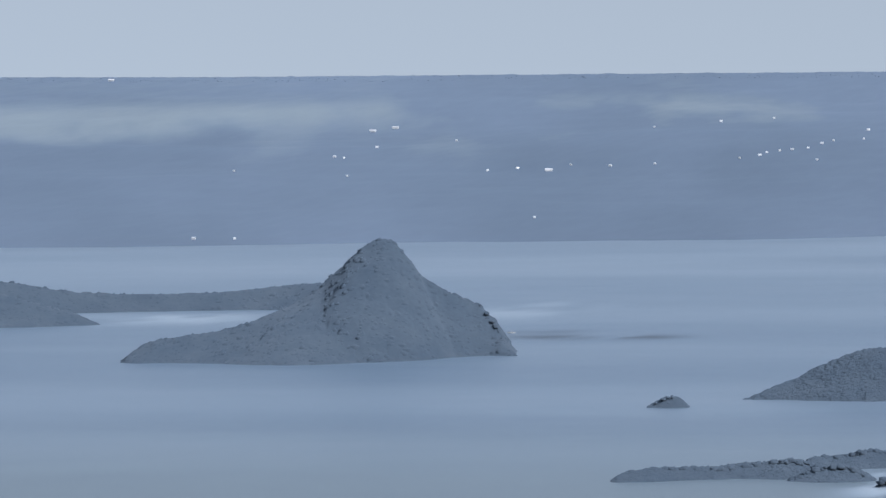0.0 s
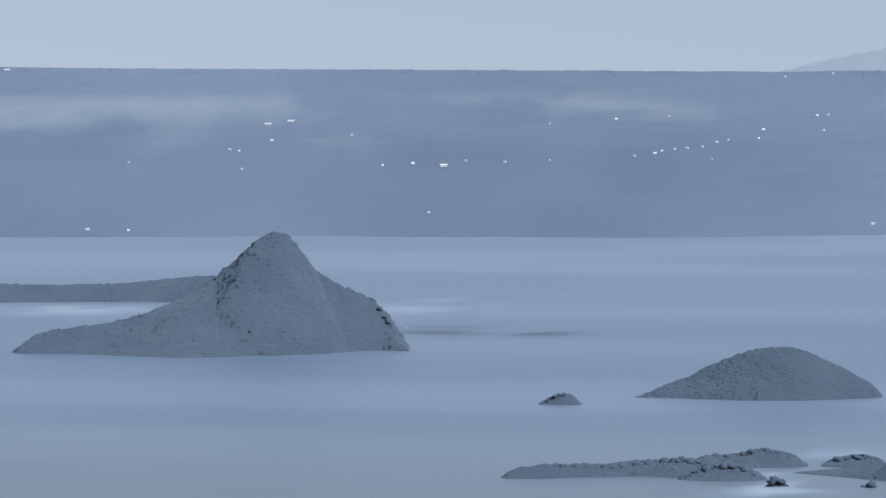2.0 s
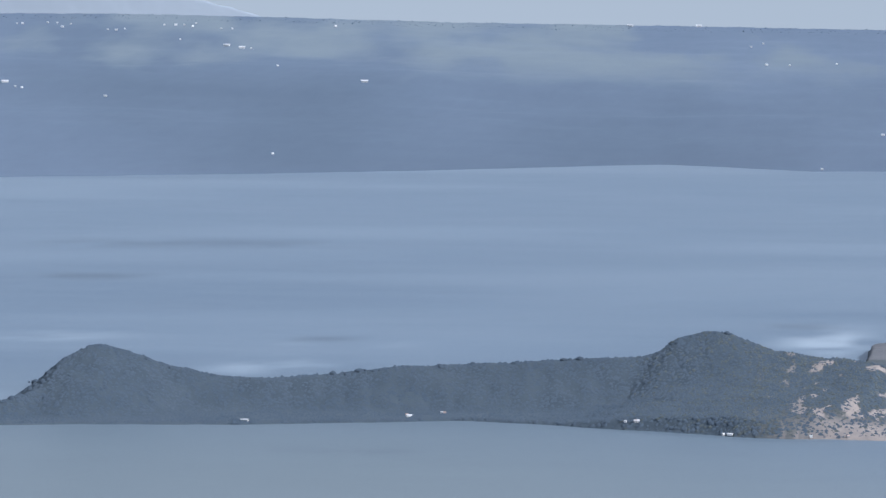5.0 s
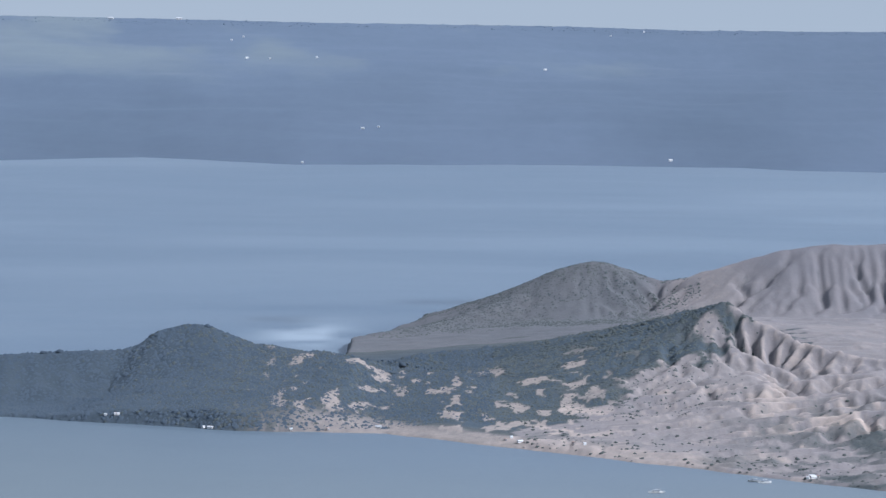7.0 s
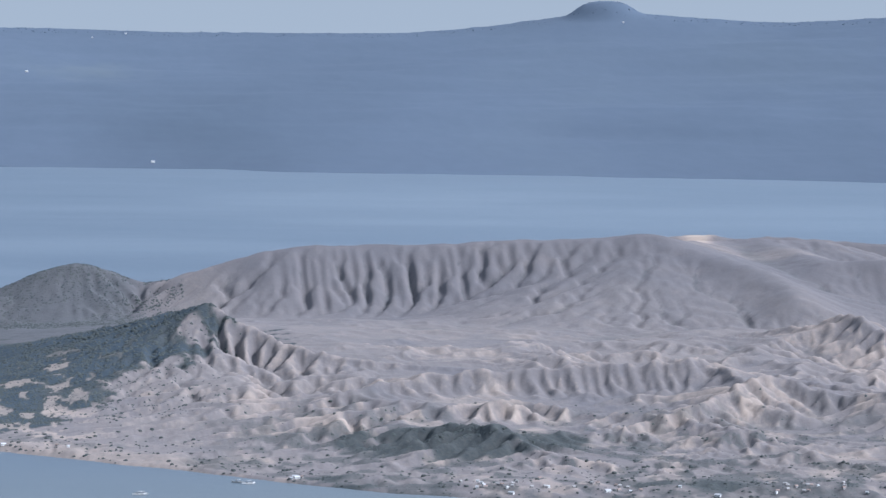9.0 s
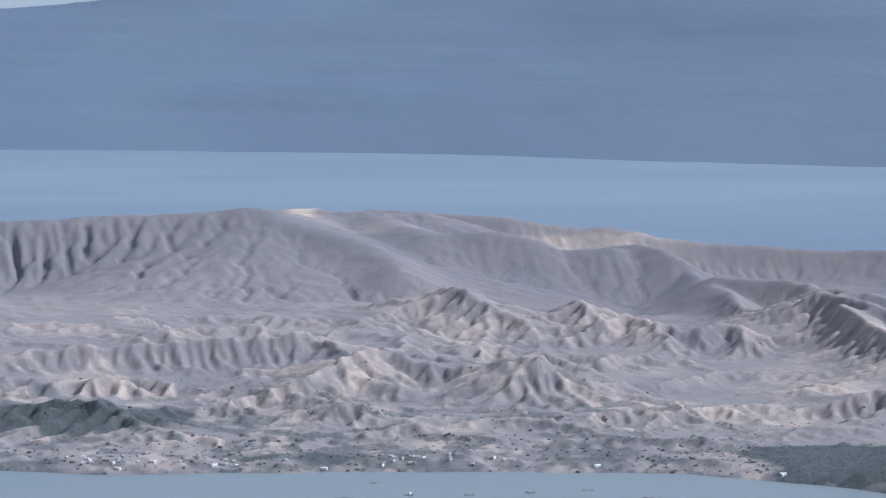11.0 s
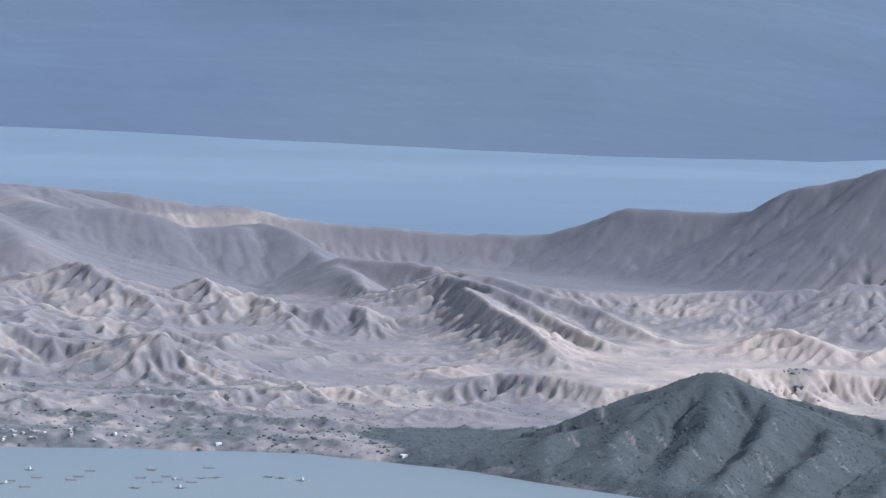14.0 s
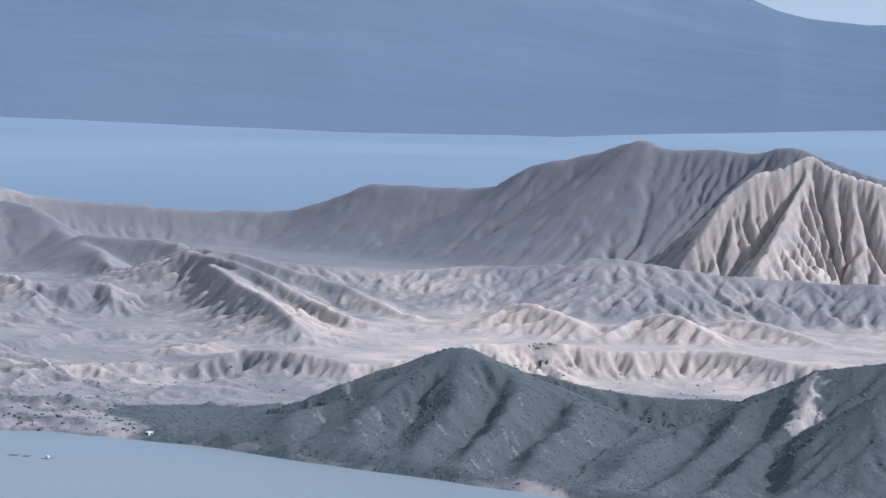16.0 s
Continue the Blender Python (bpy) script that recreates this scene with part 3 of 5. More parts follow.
def rain(h, drops, rounds, steps=44):
    """Water running down the ground cuts its channels and lays down fans. Returns the ground and where the water ran."""
    flow = np.zeros(h.size)
    for _ in range(rounds):
        ok = np.flatnonzero((h > 1.2).ravel())
        at = ok[rng.integers(0, len(ok), drops)]
        px, py = at % NX + rng.random(drops), at // NX + rng.random(drops)
        dx, dy = np.zeros(drops), np.zeros(drops)
        load, speed, water = np.zeros(drops), np.ones(drops), np.ones(drops)
        for _ in range(steps):
            px, py = np.clip(px, 1, NX - 3), np.clip(py, 1, NY - 3)
            xi, yi = px.astype(int), py.astype(int)
            fx, fy = px - xi, py - yi
            k = yi * NX + xi
            f = h.ravel()
            a, bq, c, d = f[k], f[k + 1], f[k + NX], f[k + NX + 1]
            gx, gy = (bq - a) * (1 - fy) + (d - c) * fy, (c - a) * (1 - fx) + (d - bq) * fx
            here = (a * (1 - fx) + bq * fx) * (1 - fy) + (c * (1 - fx) + d * fx) * fy
            dx, dy = dx * 0.15 - gx * 0.85, dy * 0.15 - gy * 0.85
            ln = np.sqrt(dx * dx + dy * dy) + 1e-9
            dx, dy = dx / ln, dy / ln
            qx, qy = np.clip(px + dx, 1, NX - 3), np.clip(py + dy, 1, NY - 3)
            xj, yj = qx.astype(int), qy.astype(int)
            gx, gy = qx - xj, qy - yj
            m = yj * NX + xj
            there = (f[m] * (1 - gx) + f[m + 1] * gx) * (1 - gy) + (f[m + NX] * (1 - gx) + f[m + NX + 1] * gx) * gy
            drop = here - there
            room = np.maximum(drop, 0.004) * speed * water * 8.0
            lay = np.where(drop < 0, np.minimum(-drop, load), np.maximum(load - room, 0) * 0.25)
            lay = np.minimum(lay, 0.02)
            cut = np.where(drop < 0, 0, np.minimum(np.maximum(room - load, 0) * 0.3, np.maximum(drop, 0) * 0.6))
            load = load + cut - lay
            amount = lay - cut
            idx = np.concatenate([k, k + 1, k + NX, k + NX + 1])
            wt = np.concatenate([(1 - fx) * (1 - fy), fx * (1 - fy), (1 - fx) * fy, fx * fy])
            h = (f + np.bincount(idx, wt * np.tile(amount, 4), h.size)).reshape(h.shape)
            flow += np.bincount(k, water * (there > 0.2), h.size)
            speed = np.sqrt(np.maximum(speed * speed * 0.9 + drop * 1.5, 0.05))
            water, px, py = water * 0.98, qx, qy
        soft = (np.roll(h, 1, 0) + np.roll(h, -1, 0) + np.roll(h, 1, 1) + np.roll(h, -1, 1)) / 4
        h = h * 0.92 + soft * 0.08
    return h, flow.reshape(h.shape)


def blur(h, n):
    for _ in range(n):
        h = (h + np.roll(h, 1, 0) + np.roll(h, -1, 0)) / 3
        h = (h + np.roll(h, 1, 1) + np.roll(h, -1, 1)) / 3
    return h


def gullies(x, y, h, size, amount, soften, seed):
    """Cuts narrow gullies that run down the slope, one beside another about every size metres, joining and parting."""
    base = blur(h, soften)
    gy, gx = np.gradient(base, CELL)
    slope = np.sqrt(gx * gx + gy * gy) + 1e-6
    ax, ay = -gy / slope, gx / slope  # along the contour
    u, v = x / (size * 1.5), y / (size * 1.5)
    ui, vi = np.floor(u), np.floor(v)
    wave, weight = np.zeros(x.shape), np.zeros(x.shape)
    for i in (-1, 0, 1):
        for j in (-1, 0, 1):
            cx, cy = (ui + i).astype(int), (vi + j).astype(int)
            jx = cx + TABLE[(cx + seed) % 256, cy % 256]
            jy = cy + TABLE[cx % 256, (cy + seed * 3) % 256]
            dx, dy = u - jx, v - jy
            w = np.exp(-2.2 * (dx * dx + dy * dy))
            wave += w * np.cos((dx * ax + dy * ay) * 1.5 * 6.2832 + 6.2832 * TABLE[(cx + 7) % 256, (cy + seed) % 256])
            weight += w
    cut = np.clip(0.5 + 0.5 * wave / (weight + 1e-6), 0, 1) ** 2.2
    return h - amount * size * np.minimum(slope, 0.7) * step(0.06, 0.2, slope) * (cut - 0.25)


def carve(h, give, rounds=22, power=1.0, deepest=5.0):
    """Streams gather down the ground and cut valleys, more where more water comes together, until spurs and ridges stand between."""
    ny, nx = h.shape
    first = h.copy()
    offs = [(dy, dx) for dy in (-1, 0, 1) for dx in (-1, 0, 1) if dy or dx]
    ids = np.arange(h.size).reshape(h.shape)
    for _ in range(rounds):
        for fill in range(3):
            low = np.min([np.roll(h, o, (0, 1)) for o in offs], axis=0)
            h = np.where((h <= low) & (h > 0.3), low + 0.004, h)
        best, rec, span = np.zeros(h.shape), ids.copy(), np.ones(h.shape)
        for dy, dx in offs:
            ln = math.hypot(dy, dx)
            fall = (h - np.roll(h, (-dy, -dx), (0, 1))) / ln * (1 + 0.12 * np.roll(TABLE, dy * 7 + dx, 0)[ids % nx % 256, ids // nx % 256])
            k = fall > best
            best[k], rec[k], span[k] = fall[k], np.roll(ids, (-dy, -dx), (0, 1))[k], ln
        f = h.ravel()
        land_ = np.flatnonzero(f > 0.3)
        order = land_[np.argsort(-f[land_], kind="stable")].tolist()
        to = rec.ravel().tolist()
        area = [1.0] * h.size
        for c in order:
            if to[c] != c:
                area[to[c]] += area[c]
        pull = (power / rounds * give * np.sqrt(np.array(area).reshape(h.shape) * 1.74) / span).ravel().tolist()
        out = f.tolist()
        for c in reversed(order):
            if to[c] != c:
                out[c] = (out[c] + pull[c] * out[to[c]]) / (1 + pull[c])
        h = np.maximum(np.array(out).reshape(h.shape), first - deepest)
        soft = (np.roll(h, 1, 0) + np.roll(h, -1, 0) + np.roll(h, 1, 1) + np.roll(h, -1, 1)) / 4
        h = np.where(h > 0.3, h + 0.03 * (soft - h) * np.minimum(give, 1), h)
    return h, np.array(area).reshape(h.shape)


def doubled(c):
    """The same field on a grid twice as fine."""
    f = np.repeat(np.repeat(c, 2, 0), 2, 1)
    return blur(f, 1)[:NY, :NX]


gy_, gx_ = np.meshgrid(GY + CELL * np.arange(NY), GX + CELL * np.arange(NX), indexing="ij")
RAW = raw_volcano(gx_, gy_)
az_, r_ = np.degrees(np.arctan2(gx_, gy_)), np.hypot(gx_, gy_)
# broad wooded spurs run down the old cone's near flank, with valleys between
spur = np.interp(az_ + 0.0094 * (1150 - r_) + 0.1 * fbm(gx_, gy_, 14, 3), [12.9, 13.6, 14.4, 15.24, 16.1, 16.71, 17.4, 18.4, 18.95, 19.6, 20.4], range(11))
dip_ = step(12.9, 13.8, az_) * step(4, 34, 1152 - r_) * step(4, 26, r_ - table(NEAR_SHORE, az_)) * (1 - step(19.1, 19.4, az_))
RAW = np.where(RAW > 0.5, np.maximum(RAW - 2.4 * dip_ * (0.5 - 0.5 * np.cos(2 * np.pi * spur)) * (0.7 + 0.6 * value_noise(np.floor(spur + 0.5) * 0.7, r_ * 0)), 0.5), RAW)
def zone(a0, a1, r0, r1, soft=0.5, deep=25):
    return step(a0 - soft, a0 + soft, az_) * (1 - step(a1 - soft, a1 + soft, az_)) * step(r0 - deep, r0 + deep, r_) * (1 - step(r1 - deep, r1 + deep, r_))


# how far running water cuts, tuned to fit the camera's view: more in the lowland, less under the rim and on the old
# crater walls
give = 1 + 1.8 * zone(3.2, 13.2, 1165, 1460) - 0.8 * zone(13.4, 23, 1395, 1500, 0.4, 12) - 0.55 * zone(0.8, 3.9, 1300, 1400, 0.4, 20) + 0.3 * zone(13.2, 22, 1270, 1390) - 0.6 * zone(2, 7.2, 1510, 1660) - 0.9 * zone(7.2, 13.5, 1510, 1660)
give = give * (1 - 0.55 * zone(12.9, 23, 900, 1172, 0.4, 8)) * (1 - 0.85 * zone(-30, 40, 1675, 2500)) * (1 - 0.6 * zone(17.9, 23, 1550, 1675, 0.2, 15))
give = np.maximum(give, 0) * step(1.0, 2.2, az_)
coarse = RAW[::2, ::2]
cut_, stream = carve(coarse + 0.25 * fbm(gx_[::2, ::2], gy_[::2, ::2], 5, 3) * (coarse > 1), give[::2, ::2])
RAW = RAW + doubled(cut_ - coarse) * (RAW > 0.35)
STREAM = doubled(np.log10(stream + 1))
steep = RAW.copy()
ribbed = np.maximum(step(17.6, 18.1, az_) * step(1540, 1560, r_), step(14.0, 14.8, az_) * step(1196, 1204, r_) * (1 - step(1250, 1256, r_)))
rim_ = step(1500, 1540, r_) * (1 - step(1640, 1670, r_)) * step(2.3, 3.0, az_) * (1 - step(12.2, 12.8, az_))
plain_ = (1 - 0.85 * rim_) * (1 - step(1660, 1690, r_) * step(12.5, 13.5, az_)) * (1 - step(1440, 1500, r_) * (1 - step(1.9, 2.5, az_)))
for size, amount, soften, seed in ((7.0, 0.1 * ribbed * plain_, 5, 11), (2.4, (0.05 + 0.17 * ribbed) * plain_, 2, 37)):
    steep = gullies(gx_, gy_, steep, size, amount, soften, seed)
RAW = np.where((RAW > 0.5) & (r_ < 1660), steep, RAW)
on_cone = step(12.8, 13.6, az_) * (1 - step(1165, 1180, r_))
GROUND, FLOW = rain(RAW, 80000, 4)
GROUND = np.clip(RAW + 0.6 * (GROUND - RAW) * (1 - 0.7 * on_cone) * (1 - 0.5 * step(1470, 1520, r_) * (1 - ribbed)) * (1 - 0.35 * (1 - step(9, 11, az_))) * (1 - 0.6 * rim_), RAW - 0.1 - 2.2 * np.minimum(np.hypot(*np.gradient(blur(RAW, 4), CELL)), 0.7), RAW + 0.5)
still = np.maximum((0.45 * step(1480, 1530, r_) + 0.35 * step(1640, 1680, r_)) * (1 - step(17.9, 18.3, az_)), 1 - step(-0.8, 1.0, az_))
GROUND = GROUND * (1 - still) + RAW * still
crisp = step(0.8, 2.0, az_) * plain_ * (1 - on_cone) * step(1.0, 3.0, GROUND)
GROUND = GROUND + crisp * np.clip(0.8 * (GROUND - blur(GROUND, 5)), -0.7, 0.6)  # relief exaggerated so that crests and gullies look crisper from the camera
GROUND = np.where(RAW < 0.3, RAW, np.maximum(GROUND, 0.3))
# raised edges, to be paled as bare ash and as crest highlights
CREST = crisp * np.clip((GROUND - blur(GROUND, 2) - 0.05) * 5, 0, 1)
FLOW = np.clip(np.log1p(FLOW) / 4.5, 0, 1)


def sample(grid, x, y):
    u, v = np.clip((x - GX) / CELL, 0, NX - 2.001), np.clip((y - GY) / CELL, 0, NY - 2.001)
    i, j = u.astype(int), v.astype(int)
    fu, fv = u - i, v - j
    return (grid[j, i] * (1 - fu) + grid[j, i + 1] * fu) * (1 - fv) + (grid[j + 1, i] * (1 - fu) + grid[j + 1, i + 1] * fu) * fv


def volcano_height(x, y):
    inside = (x > GX + 1) & (x < GX + CELL * (NX - 3)) & (y > GY + 1) & (y < GY + CELL * (NY - 3))
    return np.where(inside, sample(GROUND, x, y), -6.0)


def volcano_cover(x, y, z):
    az, r = np.degrees(np.arctan2(x, y)), np.hypot(x, y)
    front = r - table(NEAR_SHORE, az)
    n, n2 = fbm(x, y, 22, 5), fbm(x, y, 7, 4)
    west = 1 - step(1.7, 2.6, az + 0.8 * n + 0.6 * n2 - 0.02 * (np.minimum(r, 1390) - 1330))
    west = west * (1 - step(1470, 1495, r + 8 * n) * 0.75)
    cone = step(12.6, 14.0, az + 0.4 * n + 0.012 * (1140 - r)) * (1 - step(1168, 1180, r + 5 * n))
    apron = 0.75 * step(11.4, 13.0, az + 0.3 * n) * (1 - step(1168, 1200, r + 20 * n)) * (1 - step(14.6, 15, az))
    copse = 0.4 * step(15.7, 16.1, az) * (1 - step(16.8, 17.3, az)) * step(1212, 1220, r) * (1 - step(1248, 1258, r))
    shelf = 0.8 * np.exp(-((az - 5.7) / 1.5) ** 2 - ((r - 1215) / 30) ** 2)
    strip = 0.5 * np.exp(-(front / 40) ** 2)
    c = np.maximum.reduce([west * 1.15, cone * 1.15, apron, copse, shelf, strip])
    c = np.maximum(step(0.35, 0.62, c + 0.30 * n + 0.22 * n2), 1 - step(-3, -2, az))
    field = fbm(x / 1.9, y / 5, 1.7, 3)
    bare = 0.75 * step(0.15, 0.28, field + 0.2 * n) * step(-2.6, -1.4, az) * (1 - step(1.2, 2.6, az)) * (1 - step(1350, 1400, r))
    scar = fbm(x / 0.5 + y / 9, y / 4, 2.2, 4)
    outcrop = np.exp(-((az - 19.45 - 0.004 * (r - 1118)) / 0.15) ** 2 - ((r - 1118) / 26) ** 2)
    bare = np.maximum.reduce([bare, step(0.42, 0.6, scar + 0.35 * n) * 0.5 * cone, 0.85 * step(0.4, 0.75, outcrop + 1.0 * fbm(x, y / 2, 1.6, 4) + 0.4 * n2) * step(0.03, 0.3, outcrop)])
    mottle = 0.65 * step(0.08, 0.34, fbm(x / 1.6, y / 2.2, 2.4, 4) + 0.5 * n + 0.1) * step(2, 4, az) * (1 - step(11, 14, az)) * (1 - step(70, 190, front))
    c = np.maximum(c, mottle)
    sand = step(-2.4, -1.2, az) * (1 - step(2, 4, az)) * (1 - step(8, 26, front + 8 * n))
    spit = np.exp(-((az - 16.75) / 0.35) ** 2) * (1 - step(3, 10, front + 8 * n)) + 0.45 * step(12, 13, az) * step(-0.1, 0.3, n2) * (1 - step(1, 3, front + 3 * n))
    bare = np.maximum.reduce([bare, 0.7 * sand, np.clip(spit, 0, 1)])
    pale_far = step(1680, 1720, r) * (1 - step(14, 15.5, az)) * np.maximum(1 - step(15.5, 18.0, z + 1.5 * n2), 0.25 * step(0.1, 0.4, n2))
    top_white = np.exp(-((az - 7.82) / 0.2) ** 2) * step(1690, 1700, r)
    pale_peak = step(17.9, 18.4, az) * step(1540, 1560, r) * (1 - step(1660, 1680, r))
    # sunlit look of the eastern flats, painted as paler ash
    lit_flat = (0.2 * step(11.5, 13, az) + 0.42 * step(13.6, 15.2, az)) * step(1190, 1230, r) * (1 - step(1350, 1430, r + 40 * n))
    pale = np.clip(np.maximum.reduce([bare * 0.65, pale_far * 0.32 * (1 - step(11.2, 12.0, az)), top_white, pale_peak * 0.45, lit_flat]) + 0.25 * n2 * (1 - c) + 0.4 * step(0.05, 0.35, fbm(x, y / 2.2, 6, 4)) * (1 - step(110, 170, front)) * step(2, 4, az) * (1 - step(12, 14, az)), 0, 1)
    # crest highlights painted into the ash, together with its bare lines
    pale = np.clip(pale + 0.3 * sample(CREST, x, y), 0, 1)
    slopes = step(3, 5, az) * step(60, 110, front) * (1 - step(1470, 1520, r)) * (1 - cone)
    lit_drift, old = fbm(x / 1.4, y / 3, 15, 5), fbm(x / 1.4 + 200, y / 3, 17, 5)  # wide random drifts of lighter and darker tone paint in sunlit and duller patches
    pale = np.clip(pale + slopes * 0.27 * step(0.05, 0.45, lit_drift + 0.3 * n2), 0, 1) - slopes * 0.55 * step(0.05, 0.4, old + 0.3 * n2) * (1 - pale)
    # wall and flank: slopes' shade put into the colour; west cone is dark itself
    wall = (0.4 * step(11.2, 12.2, az) + 0.2 * step(13.3, 14.6, az)) * step(1660, 1690, r - 4 * np.maximum(az - 14, 0)) * (1 - pale_peak)
    flank = 0.5 * (0.5 + 0.5 * step(1530, 1580, r)) * step(1490, 1530, r) * (1 - step(1640, 1670, r)) * step(2.6, 3.4, az) * (1 - step(12.3, 13.2, az))
    west_cone = step(1440, 1500, r) * (1 - step(1.9, 2.5, az))
    # dark gully beds: scrub, with the shade inside the cuts painted along with it
    channel = np.maximum(0.4 * step(0.55, 0.85, sample(FLOW, x, y)), 0.9 * step(2.1, 2.6, sample(STREAM, x, y)) * step(12.6, 13.4, az) * step(1270, 1300, r) * (1 - step(1470, 1490, r)))
    return np.clip(np.maximum.reduce([c * (1 - bare), channel, 0.5 * west_cone]), 0, 1) + 0.2 * west * c * (1 - bare) * (1 - west_cone), pale - np.maximum.reduce([wall, flank, 0.8 * west_cone, 0.45 * step(1680, 1700, r) * (1 - pale_far)]) * (1 - top_white)


def island_height(ridges):
    def height(x, y):
        wx, wy = x + 1.2 * fbm(x, y, 11, 3), y + 2.5 * fbm(x + 60, y, 14, 3)
        z = raise_ridges(wx, wy, np.full(x.shape, -6.0), ridges, 1.2, side=0.65)
        return z + 0.35 * fbm(x, y, 4, 3) * step(-0.5, 1.5, z)
    return height


def far_height(x, y):
    az, r = np.degrees(np.arctan2(x, y)), np.hypot(x, y)
    shore = table(FAR_SHORE, az) + 10 * fbm(x, y, 40, 3)
    crest = 4300
    el = (table(SKYLINE, az - 0.14) + table(SKYLINE, az) + table(SKYLINE, az + 0.14)) / 3
    low = np.minimum(el, -0.62 - 0.3 * step(9, 18, az))
    top = EYE + crest * np.tan(np.radians(low))
    extra = crest * (np.tan(np.radians(el)) - np.tan(np.radians(low)))
    wide = np.mean([table(SKYLINE, az + k) for k in (-2.4, -1.6, -0.8, 0, 0.8, 1.6, 2.4)], axis=0)
    broad = crest * np.maximum(np.tan(np.radians(wide)) - np.tan(np.radians(low)), 0)
    t = (r - shore) / (crest - shore)
    z = top * np.clip(t, -0.05, 1) * (0.9 + 0.1 * step(0, 1, t))
    far_off = np.hypot(x - 4270 * math.sin(radians(6.86)), (y - 4270 * math.cos(radians(6.86))) * 0.6)
    knob = 10 * np.exp(-(far_off / 24) ** 4) + 9 * np.exp(-(far_off / 75) ** 2)
    last = step(0.8, 1.0, t)
    z = z + knob + (broad * (1 - last) + extra * last) * np.clip((t - 0.1) / 0.9, 0, 1) ** 1.5
    z = z + step(0.02, 0.3, t) * (1 - step(0.75, 1.0, t)) * (7 * fbm(x, y, 260, 3) + 1.0 * fbm(x, y, 60, 2))
    return z + step(0, 0.05, t) * (0.3 + 0.7 * step(0.9, 1.0, t)) * np.abs(fbm(x, y, 9, 3)) - np.maximum(t - 1, 0) * 60


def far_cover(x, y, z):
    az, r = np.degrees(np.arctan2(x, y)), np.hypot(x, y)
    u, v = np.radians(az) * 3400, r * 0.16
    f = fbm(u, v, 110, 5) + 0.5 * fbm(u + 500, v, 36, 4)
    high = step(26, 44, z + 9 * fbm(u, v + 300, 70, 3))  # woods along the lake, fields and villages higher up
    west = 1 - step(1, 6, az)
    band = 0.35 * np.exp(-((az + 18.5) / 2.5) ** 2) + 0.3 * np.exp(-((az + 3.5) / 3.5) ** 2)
    # tone by direction and height carries the painted haze as well
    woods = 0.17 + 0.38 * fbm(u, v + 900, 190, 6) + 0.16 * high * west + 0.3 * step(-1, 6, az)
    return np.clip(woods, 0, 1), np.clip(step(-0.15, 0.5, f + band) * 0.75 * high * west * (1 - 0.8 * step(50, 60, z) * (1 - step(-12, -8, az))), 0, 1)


def land(name, height, cover, left, right, y0, y1, cols, rows, mat, label, category, deep=-0.6):
    """A sheet of ground; what lies under the lake's bed is left out."""
    u = np.linspace(math.tan(radians(left)), math.tan(radians(right)), cols)
    v = np.linspace(y0, y1, rows)
    y, u = np.meshgrid(v, u, indexing="ij")
    x = u * y
    z = height(x, y)
    c, p = cover(x, y, z)
    ids = np.arange(rows * cols).reshape(rows, cols)
    quads = np.stack([ids[:-1, :-1], ids[:-1, 1:], ids[1:, 1:], ids[1:, :-1]], -1).reshape(-1, 4)
    zf = z.ravel()
    quads = quads[zf[quads].max(1) > deep]
    used = np.unique(quads)
    back = np.zeros(rows * cols, int)
    back[used] = np.arange(len(used))
    co = np.stack([x.ravel(), y.ravel(), zf], 1)[used]
    me = bpy.data.meshes.new(name)
    me.vertices.add(len(co))
    me.vertices.foreach_set("co", co.ravel().astype(np.float32))
    me.loops.add(quads.size)
    me.loops.foreach_set("vertex_index", back[quads].ravel().astype(np.int32))
    me.polygons.add(len(quads))
    me.polygons.foreach_set("loop_start", np.arange(0, quads.size, 4).astype(np.int32))
    me.update(calc_edges=True)
    for key, val in (("cover", c), ("pale", p)):
        me.attributes.new(key, "FLOAT", "POINT").data.foreach_set("value", val.ravel()[used].astype(np.float32))
    me.shade_smooth()
    me.materials.append(mat)
    return tagged(new(name, me), label, category, kind="structure")


def bare_ground(x, y, z):
    return np.clip(0.9 + 0.4 * fbm(x, y, 6, 3), 0, 1), z * 0


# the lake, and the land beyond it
# lee and shoal water shining paler, and darker lines of wind and wakes, both painted in colour: x, y, half width, half
# depth, strength
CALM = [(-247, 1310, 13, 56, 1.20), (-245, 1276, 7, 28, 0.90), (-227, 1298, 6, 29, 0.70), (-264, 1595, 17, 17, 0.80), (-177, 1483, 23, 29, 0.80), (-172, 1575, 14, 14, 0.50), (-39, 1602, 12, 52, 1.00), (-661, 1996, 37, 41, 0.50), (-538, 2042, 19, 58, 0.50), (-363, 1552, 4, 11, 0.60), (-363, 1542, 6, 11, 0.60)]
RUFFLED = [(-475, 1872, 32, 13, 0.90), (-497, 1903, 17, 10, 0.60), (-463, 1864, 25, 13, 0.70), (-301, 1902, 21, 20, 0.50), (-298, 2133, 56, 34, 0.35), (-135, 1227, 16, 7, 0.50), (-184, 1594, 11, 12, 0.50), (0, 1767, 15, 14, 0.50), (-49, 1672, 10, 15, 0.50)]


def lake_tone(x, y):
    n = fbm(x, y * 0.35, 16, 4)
    calm_shine = sum(s * np.exp(-((x - cx) / w) ** 2 - ((y - cy) / d) ** 2) for cx, cy, w, d, s in CALM)
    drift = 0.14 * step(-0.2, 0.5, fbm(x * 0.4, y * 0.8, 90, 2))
    # far water is paled too, for the sky it mirrors
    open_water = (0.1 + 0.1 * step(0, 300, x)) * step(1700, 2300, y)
    return np.clip(calm_shine * step(-0.35, 0.4, n) * 1.3 + drift + open_water, 0, 1)


